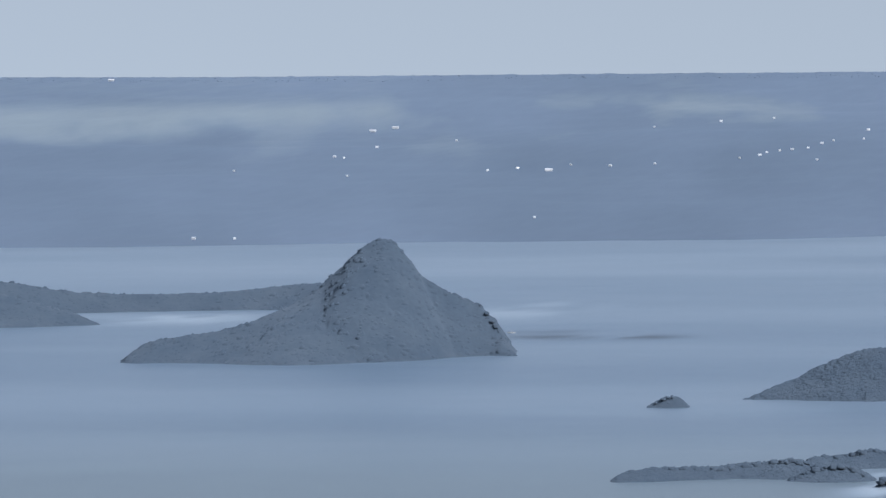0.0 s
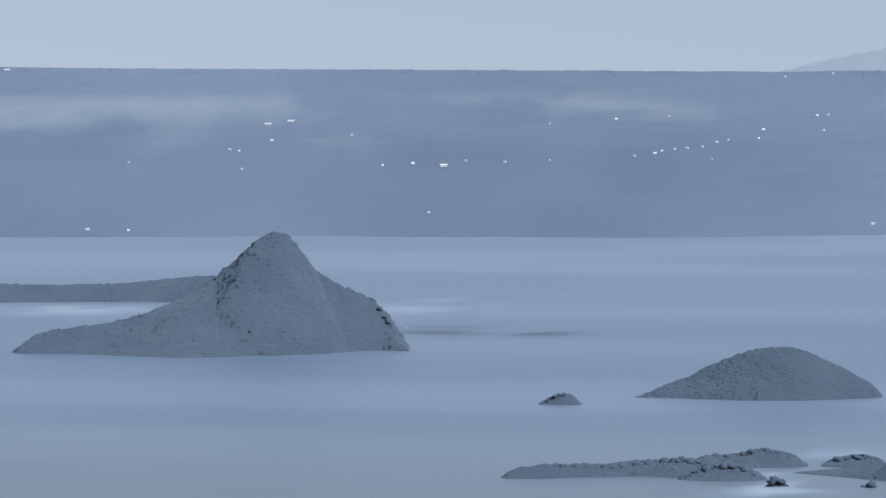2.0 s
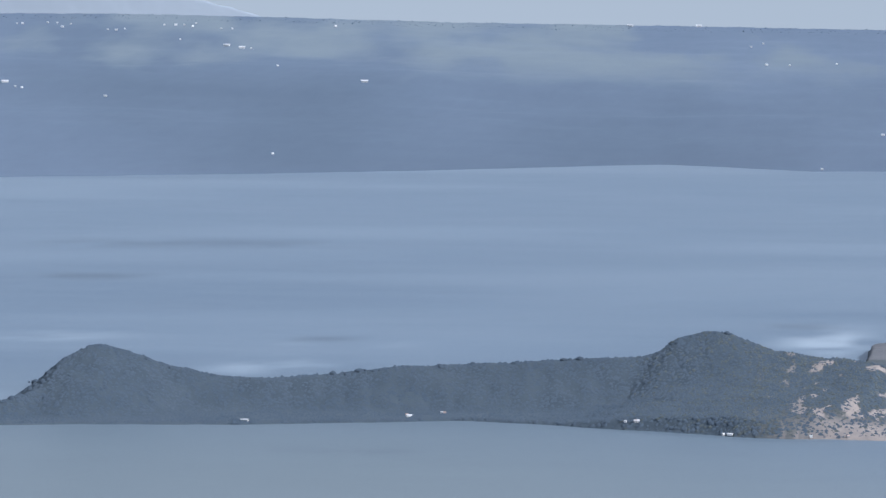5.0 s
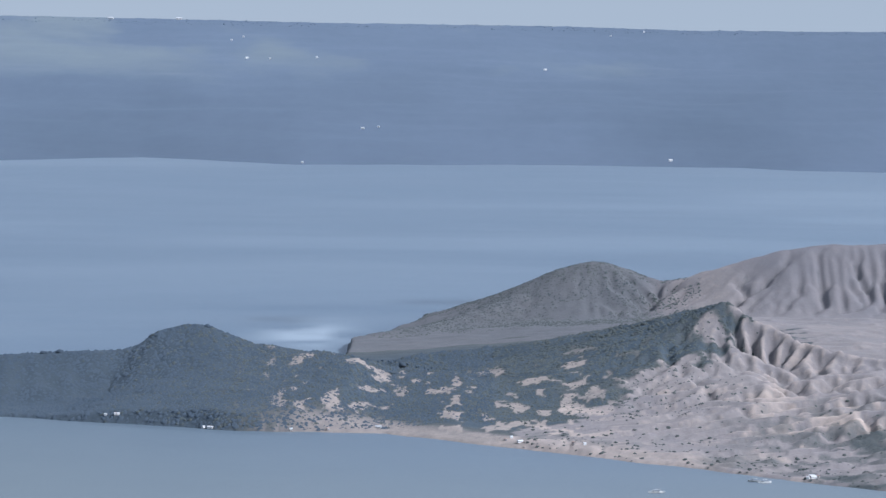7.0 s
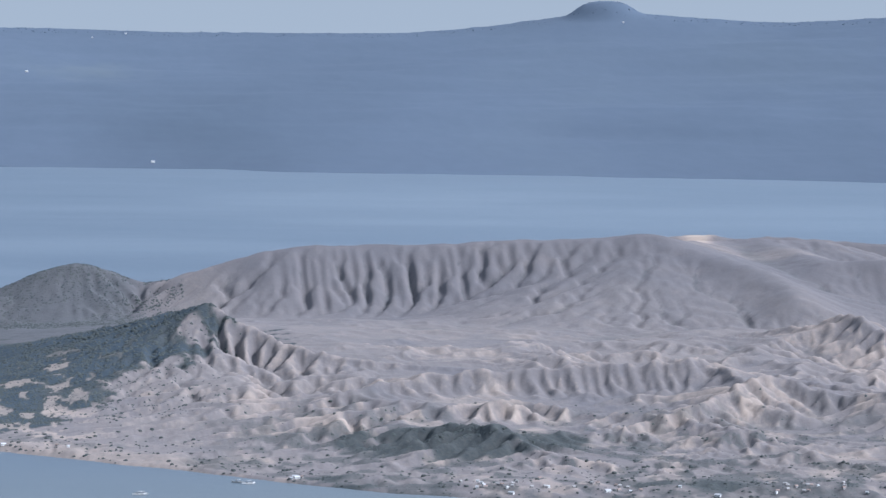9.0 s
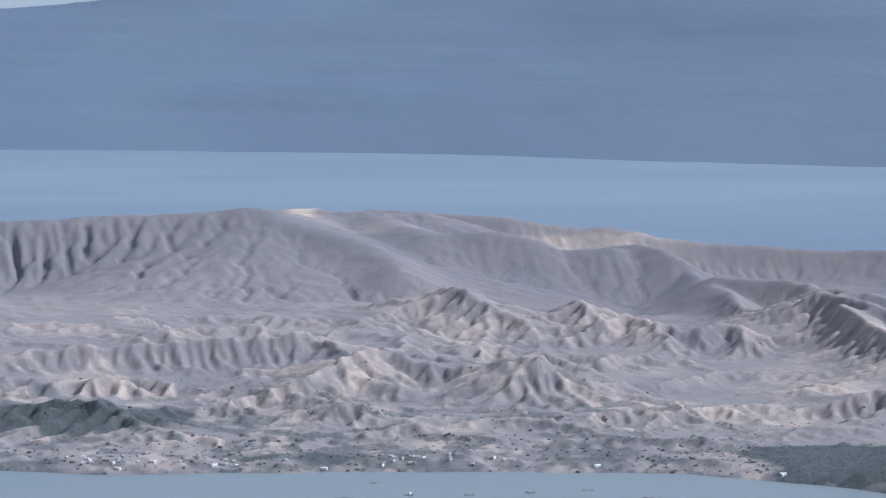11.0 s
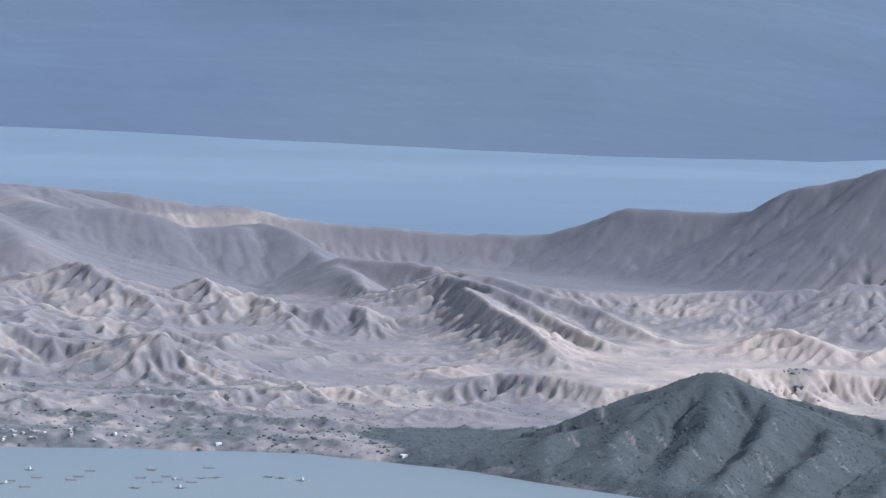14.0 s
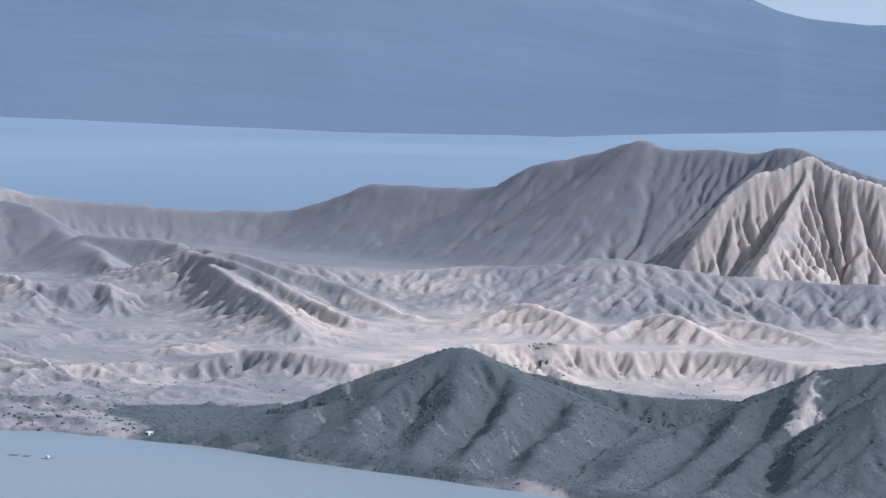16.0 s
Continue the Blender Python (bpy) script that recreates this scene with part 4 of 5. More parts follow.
def lake_sheet():
    """One sheet of water, finer where the islands are."""
    xs = np.concatenate([np.linspace(-4500, -760, 30), np.linspace(-745, 740, 300), np.linspace(760, 4500, 30)])
    ys = np.concatenate([np.linspace(-900, 950, 20), np.linspace(960, 1700, 190), np.linspace(1706, 3100, 200), np.linspace(3150, 4900, 20)])
    x, y = np.meshgrid(xs, ys)
    ids = np.arange(x.size).reshape(x.shape)
    quads = np.stack([ids[:-1, :-1], ids[:-1, 1:], ids[1:, 1:], ids[1:, :-1]], -1).reshape(-1, 4)
    me = bpy.data.meshes.new("lake")
    me.vertices.add(x.size)
    me.vertices.foreach_set("co", np.stack([x, y, x * 0], -1).ravel().astype(np.float32))
    me.loops.add(quads.size)
    me.loops.foreach_set("vertex_index", quads.ravel().astype(np.int32))
    me.polygons.add(len(quads))
    me.polygons.foreach_set("loop_start", np.arange(0, quads.size, 4).astype(np.int32))
    me.update(calc_edges=True)
    me.attributes.new("calm_shine", "FLOAT", "POINT").data.foreach_set("value", lake_tone(x, y).ravel().astype(np.float32))
    shoal = 0.95 * np.exp(-((x - 170) / 330) ** 2 - ((y - 1020) / 160) ** 2)
    me.attributes.new("shoal", "FLOAT", "POINT").data.foreach_set("value", shoal.ravel().astype(np.float32))
    murk = np.clip(step(-1550, -1150, -y) * (1 - step(-140, 60, x)) - 2.0 * np.maximum(lake_tone(x, y) - 0.12, 0), 0, 1)
    wave = fbm(x, y * 0.35, 14, 3)
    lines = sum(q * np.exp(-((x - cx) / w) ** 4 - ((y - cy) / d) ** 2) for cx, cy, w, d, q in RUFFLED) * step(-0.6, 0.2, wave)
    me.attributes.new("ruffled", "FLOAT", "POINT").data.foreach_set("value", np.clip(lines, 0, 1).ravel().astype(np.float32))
    me.attributes.new("murk", "FLOAT", "POINT").data.foreach_set("value", murk.ravel().astype(np.float32))
    me.materials.append(WATER)
    return tagged(new("lake", me), "wide blue-grey lake ruffled by wind streaks", "lake", kind="structure")


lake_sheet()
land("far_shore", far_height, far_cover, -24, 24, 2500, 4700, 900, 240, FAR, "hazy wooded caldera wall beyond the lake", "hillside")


def distant(profile, r0):
    def height(x, y):
        az, r = np.degrees(np.arctan2(x, y)), np.hypot(x, y)
        top = EYE + r0 * np.tan(np.radians(np.mean([table(profile, az + k) for k in (-0.5, -0.25, 0, 0.25, 0.5)], axis=0)))
        return top + 0.9 * fbm(x, y, 14, 4) - 0.8 * np.abs(r - r0)
    return height


def no_cover(x, y, z):
    return z * 0, z * 0


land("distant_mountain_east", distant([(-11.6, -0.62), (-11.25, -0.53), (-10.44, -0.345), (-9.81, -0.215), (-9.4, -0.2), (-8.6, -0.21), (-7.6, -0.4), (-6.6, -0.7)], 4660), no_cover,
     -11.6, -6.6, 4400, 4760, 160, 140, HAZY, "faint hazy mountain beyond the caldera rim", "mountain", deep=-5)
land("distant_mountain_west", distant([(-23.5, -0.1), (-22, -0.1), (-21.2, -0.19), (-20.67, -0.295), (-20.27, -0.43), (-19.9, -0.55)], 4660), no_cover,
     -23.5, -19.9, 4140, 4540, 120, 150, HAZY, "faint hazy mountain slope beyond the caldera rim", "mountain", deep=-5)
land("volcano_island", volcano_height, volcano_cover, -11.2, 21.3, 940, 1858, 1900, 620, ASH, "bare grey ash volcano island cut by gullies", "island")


# ---- small islands and their woods ----
def ground_stuff(name, ridges, left, right, y0, y1, cols, rows, label):
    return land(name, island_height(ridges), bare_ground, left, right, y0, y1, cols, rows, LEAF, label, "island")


ground_stuff("cone_island", FAR_ISLAND, -21.8, -14.3, 1650, 2160, 500, 260, "steep dark wooded cone island with a low isthmus")
ground_stuff("dome_island", MID_ISLAND, -12.9, -9.9, 1510, 1600, 220, 100, "dark wooded dome-shaped island in the lake")
ground_stuff("rock_islet", ISLET, -13.9, -13.0, 1500, 1550, 80, 60, "small dark rocky islet in the lake")
ground_stuff("bar_island", BAR_ISLAND, -14.1, -10.7, 1240, 1350, 260, 120, "low narrow wooded island bar")
ground_stuff("reef_islets", ISLETS, -11.7, -9.7, 1240, 1350, 200, 140, "tiny wooded islets off the headland")


def ball(n_sub):
    bm = bmesh.new()
    bmesh.ops.create_icosphere(bm, subdivisions=n_sub, radius=1)
    v = np.array([q.co[:] for q in bm.verts])
    bm.verts.ensure_lookup_table()
    f = np.array([[q.index for q in p.verts] for p in bm.faces])
    bm.free()
    return v, f


BALL, BALL_F = ball(2)
TUFT, TUFT_F = ball(1)


def canopy(name, spots, sizes, mat, label, category="trees", fine=False, sink=None, bury=0.7):
    """Uneven tree crowns, one clump beside another, standing on the ground at the spots."""
    v, f = (BALL, BALL_F) if fine else (TUFT, TUFT_F)
    n, k = len(spots), len(v)
    turn = rng.random(n) * 6.283
    c, s = np.cos(turn)[:, None], np.sin(turn)[:, None]
    w = 1 + (0.55 if sink is None else 0.4) * (rng.random((n, k)) - 0.5)
    px, py, pz = v[:, 0] * w, v[:, 1] * w, v[:, 2] * w
    sq = (0.7 + 0.4 * rng.random(n))[:, None]
    size = sizes[:, None]
    if sink is not None:  # a closed canopy: only the tops of the crowns stand out of it
        spots = spots - bury * size * sink
        sq = 1.25 + 0 * sq
    co = np.stack([spots[:, 0:1] + size * (px * c - py * s), spots[:, 1:2] + size * (px * s + py * c),
                   spots[:, 2:3] + size * sq * (0.8 * pz - 0.1)], -1).reshape(-1, 3)
    faces = (f[None] + (np.arange(n) * k)[:, None, None]).reshape(-1, 3)
    me = bpy.data.meshes.new(name)
    me.vertices.add(len(co))
    me.vertices.foreach_set("co", co.ravel().astype(np.float32))
    me.loops.add(faces.size)
    me.loops.foreach_set("vertex_index", faces.ravel().astype(np.int32))
    me.polygons.add(len(faces))
    me.polygons.foreach_set("loop_start", np.arange(0, faces.size, 3).astype(np.int32))
    me.update(calc_edges=True)
    me.shade_smooth()
    me.materials.append(mat)
    return tagged(new(name, me), label, category, kind="stuff")


def grow(height, left, right, r0, r1, n, chance=None, floor=0.15):
    az = np.radians(left + (right - left) * rng.random(n))
    r = r0 + (r1 - r0) * rng.random(n)
    x, y = r * np.sin(az), r * np.cos(az)
    z = height(x, y)
    ok = z > floor
    if chance is not None:
        ok &= rng.random(n) < chance(x, y, z)
    return np.stack([x, y, z], 1)[ok]


def upright(height, p):
    """Which way the ground faces at the points."""
    gx = (height(p[:, 0] + 1, p[:, 1]) - height(p[:, 0] - 1, p[:, 1])) / 2
    gy = (height(p[:, 0], p[:, 1] + 1) - height(p[:, 0], p[:, 1] - 1)) / 2
    u = np.stack([-gx, -gy, np.ones(len(p))], 1)
    return u / np.linalg.norm(u, axis=1, keepdims=True)


def wooded(name, ridges, left, right, r0, r1, n, size, label):
    p = grow(island_height(ridges), left, right, r0, r1, n)
    up = upright(island_height(ridges), p)
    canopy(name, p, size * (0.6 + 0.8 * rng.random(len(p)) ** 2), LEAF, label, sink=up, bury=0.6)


def crest_trees(name, ridges, size, gap, mat, label):
    """Taller trees that break the outline along the crests."""
    spots = []
    for _, pts in ridges:
        q = rounded(pts, 12)
        ln = np.concatenate([[0], np.cumsum(np.hypot(*np.diff(q[:, :2], axis=0).T))])
        at = np.cumsum(gap * (0.3 + 1.4 * rng.random(int(ln[-1] / gap) + 1)))
        at = at[at < ln[-1]]
        spots.append(np.stack([np.interp(at, ln, q[:, k]) for k in range(3)], 1) + np.array([0.3, -1.2, -0.6]) * rng.random((len(at), 1)))
    p = np.concatenate(spots)
    p = p[p[:, 2] > 0.4]
    canopy(name, p, size * (0.45 + 1.0 * rng.random(len(p)) ** 3), mat, label, fine=True)


wooded("cone_woods", FAR_ISLAND, -21.6, -14.4, 1780, 2200, 22000, 1.45, "dense dark woods covering the cone island")
wooded("dome_woods", MID_ISLAND, -12.8, -10.0, 1570, 1630, 14000, 0.9, "dense dark woods covering the dome island")
wooded("islet_bushes", ISLET, -13.8, -13.1, 1550, 1580, 700, 0.5, "dark bushes covering a rocky islet")
wooded("bar_woods", BAR_ISLAND, -14.0, -10.8, 1290, 1370, 12000, 0.85, "dark trees along a low island bar")
wooded("reef_woods", ISLETS, -11.6, -9.8, 1270, 1370, 7000, 0.6, "dark bushes on tiny islets")


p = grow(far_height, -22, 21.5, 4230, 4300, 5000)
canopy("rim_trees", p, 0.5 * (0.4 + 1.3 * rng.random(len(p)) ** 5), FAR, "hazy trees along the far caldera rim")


crest_trees("cone_crest_trees", FAR_ISLAND, 0.75, 2.2, LEAF, "taller dark trees along the cone island's crest")
crest_trees("dome_crest_trees", MID_ISLAND + ISLET, 0.7, 1.6, LEAF, "taller dark trees along the dome island's crest")
crest_trees("bar_crest_trees", BAR_ISLAND + ISLETS, 0.85, 0.5, LEAF, "taller dark trees along the low bar island")
crest_trees("headland_crest_trees", PENINSULA, 0.65, 1.8, LEAF, "taller dark trees along the headland's crest")


def cover_chance(x, y, z):
    return np.minimum(volcano_cover(x, y, z)[0], 1)


p = grow(volcano_height, -10.5, 0.5, 1275, 1410, 46000, cover_chance)
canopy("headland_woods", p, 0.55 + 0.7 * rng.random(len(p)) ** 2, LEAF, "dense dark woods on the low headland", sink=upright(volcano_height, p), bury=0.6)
p = grow(volcano_height, 0.5, 12.6, 1130, 1300, 30000, lambda x, y, z: cover_chance(x, y, z) ** 2)
canopy("lowland_scrub", p, 0.35 + 0.4 * rng.random(len(p)) ** 2, SCRUB, "dark scrub scattered over the ash slopes", sink=upright(volcano_height, p))
p = grow(volcano_height, 11.4, 21, 1010, 1260, 34000, lambda x, y, z: cover_chance(x, y, z) * 0.9)
canopy("cone_scrub", p, 0.25 + 0.55 * rng.random(len(p)) ** 2.5, SCRUB, "dark green scrub and trees on the old cone's flank", sink=upright(volcano_height, p), bury=0.52)
p = grow(volcano_height, -4, 3.4, 1275, 1450, 44000, lambda x, y, z: np.maximum(cover_chance(x, y, z) ** 2 * step(-4, -1, np.degrees(np.arctan2(x, y))), 0.16 * step(0.3, 1.2, np.degrees(np.arctan2(x, y))) * (1 - step(2.2, 3.3, np.degrees(np.arctan2(x, y))))))
canopy("spur_woods", p, 0.3 + 0.55 * rng.random(len(p)) ** 2.5, SCRUB, "dark trees thinning out up the ash spur", sink=upright(volcano_height, p), bury=0.5)
p = grow(volcano_height, -1.2, 2.6, 1535, 1625, 16000, lambda x, y, z: 0.85 * step(-0.35, 0.25, fbm(x, y, 12, 4)) * step(3, 6, z))
canopy("west_cone_scrub", p, 0.25 + 0.4 * rng.random(len(p)) ** 2, SCRUB, "low dry scrub on the small west cone", sink=upright(volcano_height, p), bury=0.5)


p = grow(volcano_height, 0.8, 12.6, 1130, 1290, 5200, lambda x, y, z: 1 - step(15, 75, np.hypot(x, y) - table(NEAR_SHORE, np.degrees(np.arctan2(x, y)))) * 0.94)
canopy("village_trees", p[:900], 0.2 + 0.35 * rng.random(len(p[:900])) ** 2, SCRUB, "scattered dark trees between lakeside fields", fine=True)


# ---- houses, boats and fish pens ----
def part(name, bm, mat, parent, label=""):
    me = bpy.data.meshes.new(name)
    bm.to_mesh(me)
    bm.free()
    me.materials.append(mat)
    ob = new(name, me)
    ob.parent = parent
    return tagged(ob, label)


def box(sx, sy, sz, z0=0.0, x0=0.0, y0=0.0, bm=None):
    bm = bm or bmesh.new()
    made = bmesh.ops.create_cube(bm, size=1)["verts"]
    for v in made:
        v.co = Vector((x0 + v.co.x * sx, y0 + v.co.y * sy, z0 + (v.co.z + 0.5) * sz))
    return bm


def gable(sx, sy, z0, rise, over=0.12, thick=0.06):
    """A pitched roof with eaves and thickness."""
    bm = bmesh.new()
    x, y = sx / 2 + over, sy / 2 + over
    for k in (1, 0):
        d = thick * (1 - k)
        a = [bm.verts.new(c) for c in ((-x, -y, z0 - d), (x, -y, z0 - d), (x, 0, z0 + rise - d), (-x, 0, z0 + rise - d), (x, y, z0 - d), (-x, y, z0 - d))]
        if k:
            top = a
        else:
            low = a
    for f in ((0, 1, 2, 3), (3, 2, 4, 5)):
        bm.faces.new([top[i] for i in f])
        bm.faces.new([low[i] for i in reversed(f)])
    for i, j in ((0, 1), (1, 2), (2, 4), (4, 5), (5, 3), (3, 0)):
        bm.faces.new((top[j], top[i], low[i], low[j]))
    return bm


def house(sx, sy, h, roof, label, category="house", wall=None):
    e = new("house")
    part("wall", box(sx, sy, h, -0.3), wall or WHITE, e)
    part("roof", gable(sx, sy, h - 0.3, 0.42 * sy, 0.08 * sx, 0.04 * sx), roof, e)
    part("door", box(0.1 * sx, 0.04, 0.4 * h, -0.28, 0.12 * sx, -sy / 2 - 0.01), SHADE, e)
    for s in (-1, 1):
        part("window", box(0.1 * sx, 0.04, 0.22 * h, 0.45 * h - 0.3, s * 0.3 * sx, -sy / 2 - 0.01), SHADE, e)
    return tagged(e, label, category, group="lakeside houses")


def meet(az, el, height, r0, r1):
    """Where a sight line from the look-out meets the ground."""
    r = np.arange(r0, r1, 0.4)
    a = radians(az)
    x, y = r * math.sin(a), r * math.cos(a)
    over = EYE + r * math.tan(radians(el)) - height(x, y)
    k = int(np.argmax(over < 0)) if (over < 0).any() else int(np.argmin(over))
    return x[k], y[k], float(height(x[k:k + 1], y[k:k + 1])[0])


FAR_HOUSES = [(-18.169, -2.111), (-17.755, -2.119), (-17.748, -1.429), (-16.722, -1.304), (-16.625, -1.317), (-16.599, -1.502), (-16.289, -1.214), (-15.477, -1.159), (-15.166, -1.469), (-14.861, -1.452), (-14.697, -1.955), (-14.320, -1.426), (-13.918, -1.444), (-13.463, -1.055), (-13.463, -1.429), (-12.785, -1.009), (-12.246, -0.984), (-12.601, -1.385), (-12.395, -1.360), (-12.325, -1.332), (-12.193, -1.317), (-12.067, -1.308), (-11.906, -1.293), (-11.816, -1.415), (-11.763, -1.250), (-11.648, -1.223), (-11.338, -1.210), (-11.065, -0.584), (-10.583, -0.552), (-9.657, -0.626), (-9.599, -0.626), (-9.347, -0.613), (-9.249, -0.618), (-9.197, -0.658)]
MORE_FAR_HOUSES = [(-9.111, -0.628), (-8.737, -0.683), (-8.651, -0.688), (-8.565, -0.676), (-8.163, -0.633), (-8.048, -0.633), (-7.962, -0.632), (-7.841, -0.614), (-7.876, -0.648), (-7.588, -0.669), (-7.474, -0.669), (-6.425, -0.638), (-8.001, -0.781), (-7.282, -0.868), (-10.747, -0.978), (-10.632, -0.972), (-10.677, -1.127), (-11.292, -1.120), (-9.675, -1.264), (-9.606, -1.275), (-8.760, -1.361), (-7.011, -1.044), (-7.060, -1.940), (-10.182, -2.084), (-2.199, -0.827), (-2.078, -0.792), (-2.042, -1.009), (-1.806, -1.013), (-1.330, -0.996), (0.994, -1.098), (1.656, -0.746), (1.995, -0.702), (-0.857, -1.716), (-0.696, -1.697), (-1.469, -2.067), (2.281, -2.008), (7.051, -0.537)]
RIDGE_HALLS = [(-18.975, -0.488), (-14.545, -1.480), (-16.096, -1.022), (-16.327, -1.052), (-7.529, -0.841), (-7.374, -0.863), (-9.911, -1.249), (-9.779, -1.219), (-6.127, -1.203), (-3.427, -0.622), (-2.734, -0.620)]
SHORE_HOUSES = [(-7.364, -4.654), (-7.323, -4.654), (-5.680, -4.595), (-5.324, -4.568), (-5.656, -4.606), (-5.293, -4.574), (-3.449, -4.650), (-3.334, -4.648), (-3.333, -4.644), (-2.452, -4.782), (-2.382, -4.787), (-1.184, -4.783), (-1.558, -4.786), (-0.665, -4.755), (0.634, -4.874), (0.692, -4.844), (0.779, -4.889), (1.327, -4.894), (1.442, -4.904), (3.761, -5.197), (3.824, -5.201), (3.721, -5.215), (3.775, -5.210), (5.707, -5.286), (5.921, -5.284), (5.968, -5.341), (6.255, -5.189), (6.342, -5.274), (6.949, -5.313), (7.064, -5.300), (7.179, -5.310), (8.074, -5.339), (7.286, -5.298), (7.687, -5.256), (10.860, -5.297), (11.582, -5.297), (12.755, -5.375), (12.761, -5.372)]
PENS = [(151.7, 1066.5), (156.1, 1074.4), (157.4, 1072.4), (167.1, 1104.4), (170.0, 1078.8), (162.9, 1057.8), (177.4, 1066.4), (181.5, 1077.6), (194.1, 1080.8), (189.3, 1065.1), (191.1, 1056.8), (194.8, 1067.7), (196.0, 1062.4), (197.8, 1057.2), (201.5, 1065.0), (184.9, 1045.8), (193.7, 1046.4), (206.4, 1085.1), (204.5, 1066.3), (149.6, 1033.1), (161.0, 1052.4), (217.3, 1066.2), (163.9, 1046.4), (215.1, 1068.4), (220.5, 1061.8), (174.9, 1060.1), (168.9, 1064.1), (150.8, 1067.5)]
BOATS = [(43.0, 1134.9), (66.5, 1159.4), (-277.6, 1588.5), (-505.9, 1894.3), (64.4, 1161.9), (43.5, 1135.7)]
SHADE = plain("dusty_glass", (0.3, 0.32, 0.34), 0.4)
far_small = house(1.15, 0.9, 0.7, ROOF_PALE, "small white-walled house with a pale metal roof among far woods")
far_mid = house(1.8, 1.1, 0.8, ROOF_PALE, "white house with a pale metal roof on the far slope")
far_hall = house(4.0, 1.5, 1.0, ROOF_PALE, "long white hall with a pale metal roof on the caldera rim", "hall")
near_small = house(0.6, 0.45, 0.4, ROOF_PALE, "small white lakeside house with a pale metal roof")
near_rust = house(0.66, 0.52, 0.42, ROOF_RUST, "small unpainted lakeside house with a rusty metal roof", wall=BLOCK)
near_dull = house(0.62, 0.5, 0.4, ROOF_DULL, "small unpainted lakeside house with a weathered grey roof", wall=BLOCK)
near_long = house(1.2, 0.55, 0.42, ROOF_PALE, "long white lakeside house with a pale metal roof")
first = set()


def set_down(proto, m):
    """The first one stands itself, the others are copies of it."""
    if proto in first:
        return copy_thing(proto, m)
    first.add(proto)
    proto.matrix_basis = m
    return proto


for i, (az, el) in enumerate(FAR_HOUSES + MORE_FAR_HOUSES):
    x, y, z = meet(az, el, far_height, 2650, 4320)
    set_down(far_mid if i % 3 == 0 else far_small, pose(x, y, z + 0.3, 0, 0, -az + rng.uniform(-35, 35)))
for az, el in RIDGE_HALLS:
    x, y, z = meet(az, el, far_height, 2650, 4320)
    set_down(far_hall, pose(x, y, z + 0.3, 0, 0, -az + rng.uniform(-20, 20)))
for i, (az, el) in enumerate(SHORE_HOUSES):
    x, y, z = meet(az, el, volcano_height, 1040, 1450)
    set_down((near_small, near_long, near_rust)[i % 3], pose(x, y, max(z, 0.2) + 0.25, 0, 0, -az + rng.uniform(-40, 40)))
for k in range(40):
    az = rng.choice((5.6, 6.0, 7.0, 8.8, 9.4)) + rng.normal(0, 0.28)
    r = float(table(NEAR_SHORE, az)) + rng.uniform(3, 14)
    x, y = r * math.sin(radians(az)), r * math.cos(radians(az))
    z = float(volcano_height(np.array([x]), np.array([y]))[0])
    set_down((near_rust, near_dull, near_dull, near_small, near_dull)[k % 5], pose(x, y, max(z, 0.2) + 0.25, 0, 0, -az + rng.uniform(-60, 60)))


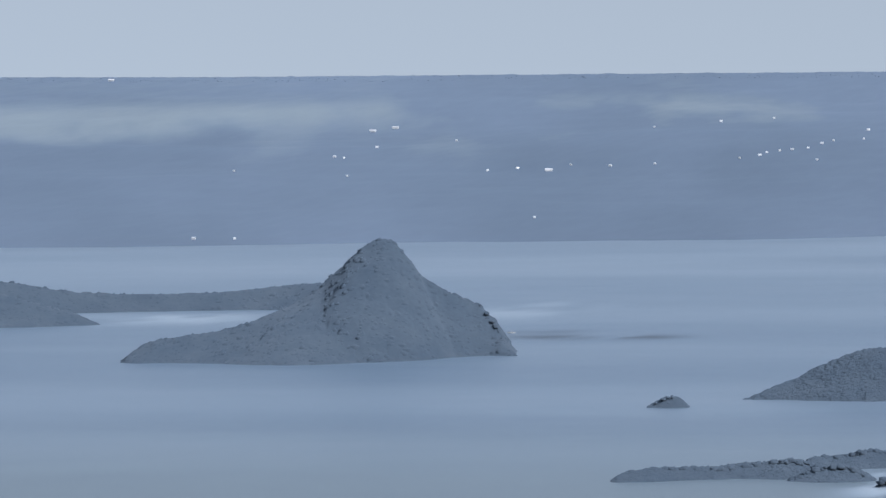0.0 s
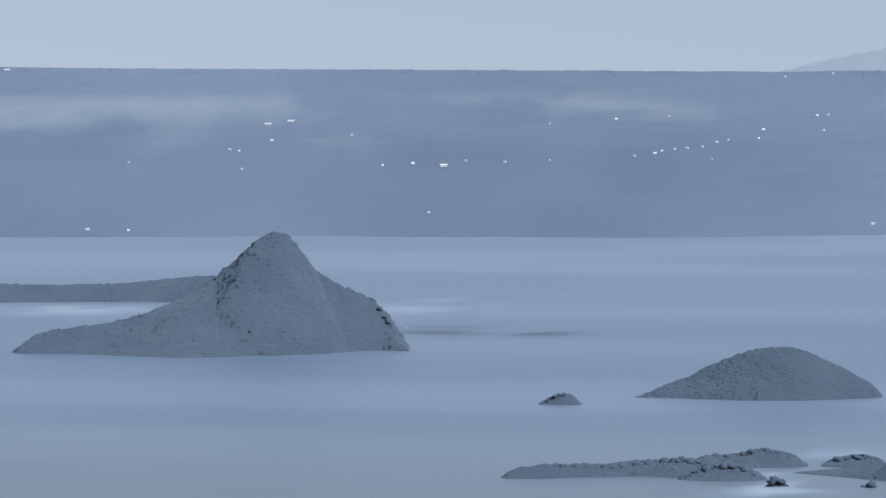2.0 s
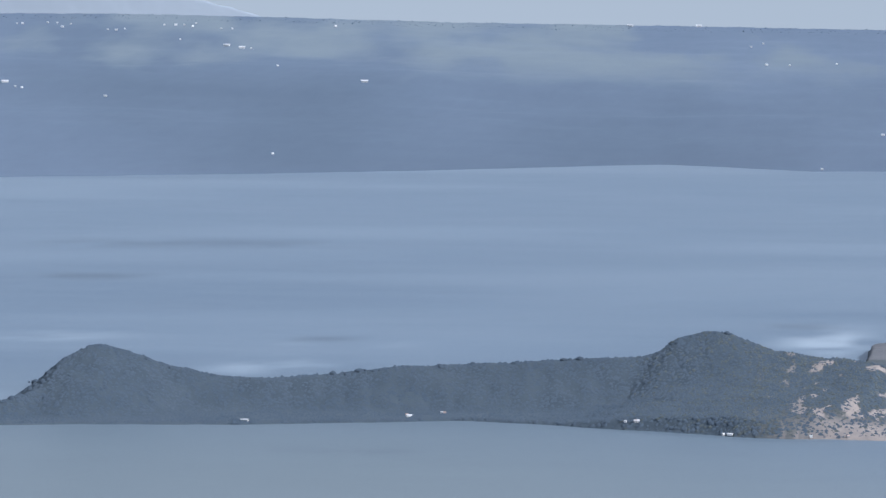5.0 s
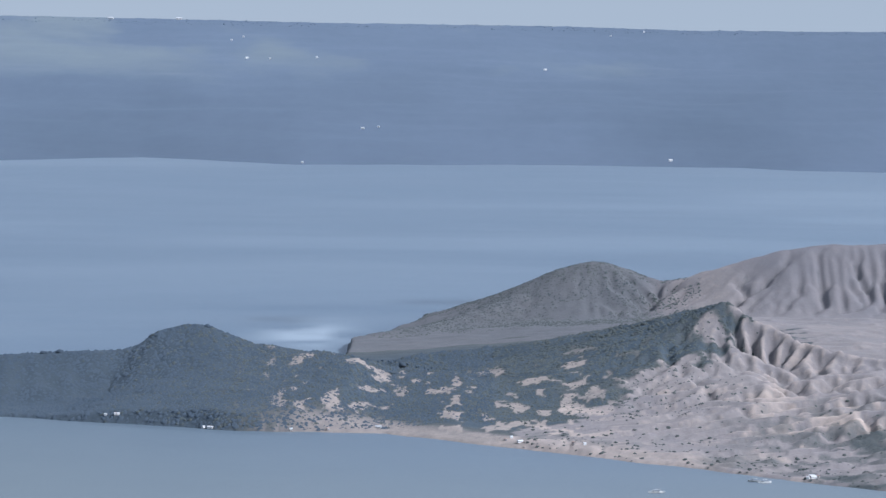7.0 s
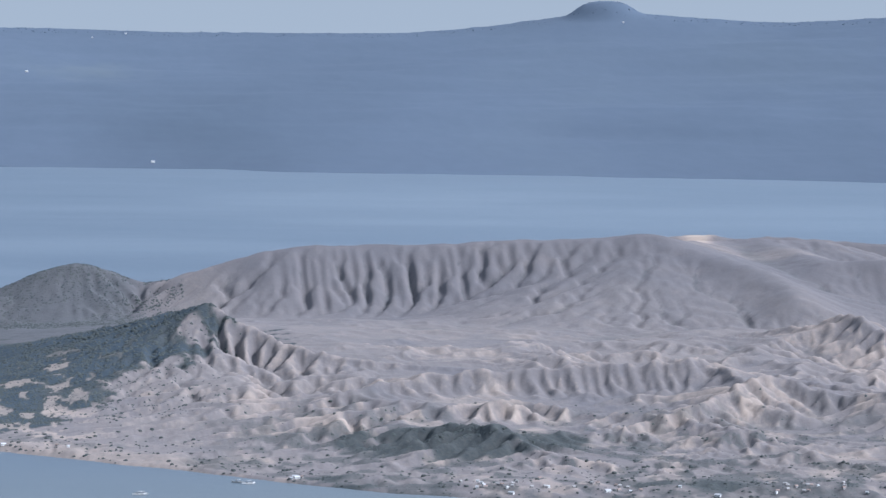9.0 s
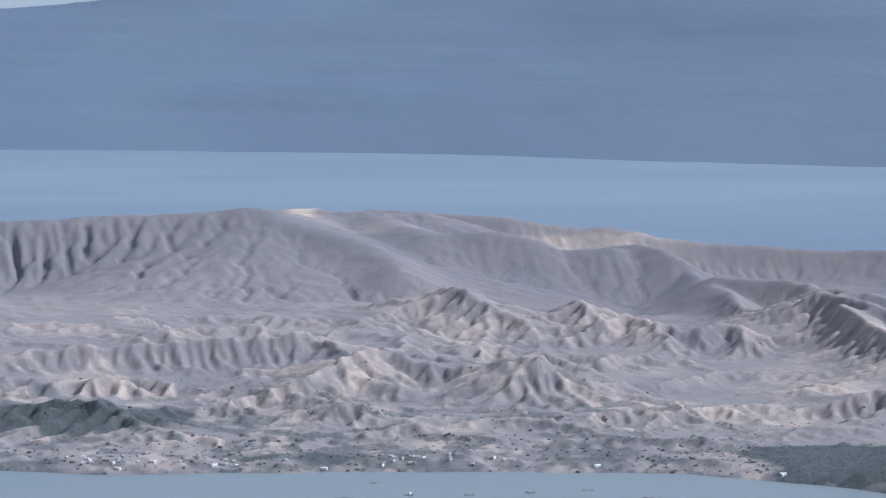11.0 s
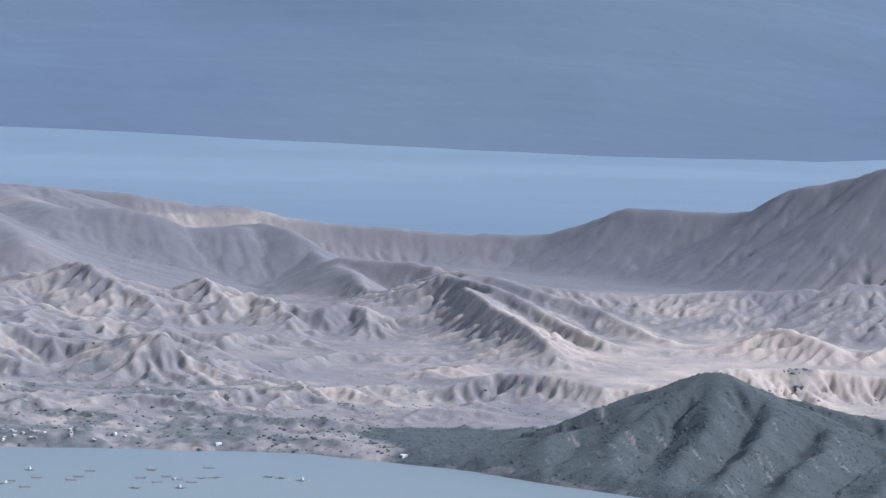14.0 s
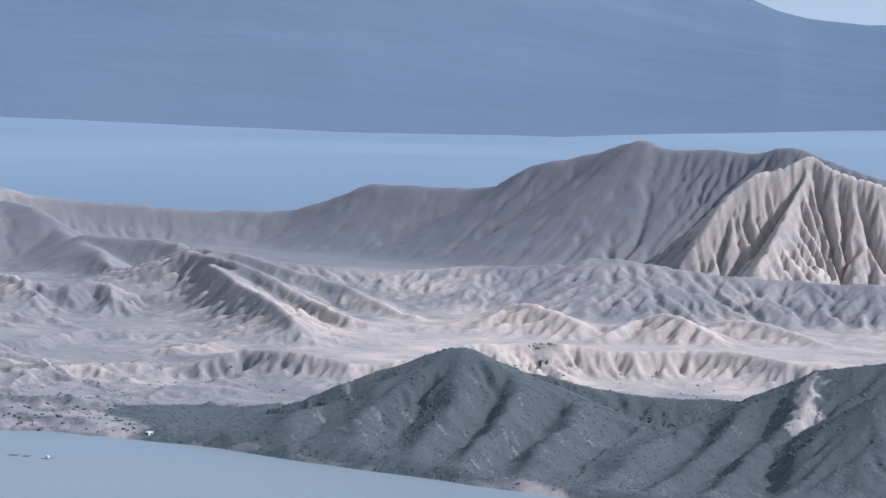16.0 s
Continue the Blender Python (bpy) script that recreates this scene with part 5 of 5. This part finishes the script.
def fish_pen(label, hut):
    e = new("fish_pen")
    for s in (-1, 0, 1):
        part("beam", box(1.9, 0.1, 0.1, 0.0, 0, s * 0.9), BAMBOO, e)
        part("cross_beam", box(0.1, 1.9, 0.1, 0.02, s * 0.9, 0), BAMBOO, e)
    for sx in (-1, 1):
        for sy in (-1, 1):
            part("post", box(0.07, 0.07, 0.4, -0.1, sx * 0.9, sy * 0.9), BAMBOO, e)
    if hut:
        hut_ = part("hut", box(0.5, 0.45, 0.35, 0.1, 0.4, 0.4), WHITE, e)
        roof_ = gable(0.5, 0.45, 0.45, 0.14, 0.06, 0.03)
        bmesh.ops.translate(roof_, verts=roof_.verts, vec=(0.4, 0.4, 0))
        part("roof", roof_, ROOF_PALE, hut_, "pale metal roof")
    return tagged(e, label, "fish pen", group="fish pens off the village")


pen_a = fish_pen("floating bamboo fish pen with a small white hut", True)
pen_b = fish_pen("floating bamboo fish pen with bare posts", False)
for i, (x, y) in enumerate(PENS):
    set_down(pen_a if i % 4 == 0 else pen_b, pose(x, y, 0.0, 0, 0, rng.uniform(0, 90)))


def boat(label):
    e = new("outrigger_boat")
    bm = bmesh.new()
    rings = []
    for t in np.linspace(-1, 1, 9):
        w, lift = 0.22 * (1 - abs(t) ** 2.5) + 0.02, 0.12 * t * t
        rings.append([bm.verts.new((1.5 * t, y, z + lift)) for y, z in ((-w, 0.28), (-w * 0.6, 0.0), (0, -0.08), (w * 0.6, 0.0), (w, 0.28))])
    for p0, p1 in zip(rings[:-1], rings[1:]):
        for i in range(4):
            bm.faces.new((p0[i], p1[i], p1[i + 1], p0[i + 1]))
        bm.faces.new((p0[4], p1[4], p1[0], p0[0]))
    part("hull", bm, WHITE, e)
    for s in (-1, 1):
        part("outrigger", box(2.2, 0.07, 0.07, 0.0, 0, s * 0.8), BAMBOO, e)
        part("strut", box(0.06, 1.7, 0.05, 0.3, s * 0.6, 0), BAMBOO, e)
    cover_ = part("canopy", box(1.0, 0.5, 0.05, 0.65), ROOF_PALE, e, "pale flat canopy")
    for sx in (-1, 1):
        for sy in (-1, 1):
            part("post", box(0.04, 0.04, 0.5, 0.16, sx * 0.45, sy * 0.14), BAMBOO, cover_)
    return tagged(e, label, "boat", group="boats on the lake")


small_boat = boat("white wooden outrigger boat under a pale canopy")
for i, (x, y) in enumerate(BOATS):
    set_down(small_boat, pose(x, y, 0.05, 0, 0, rng.uniform(-30, 30)))
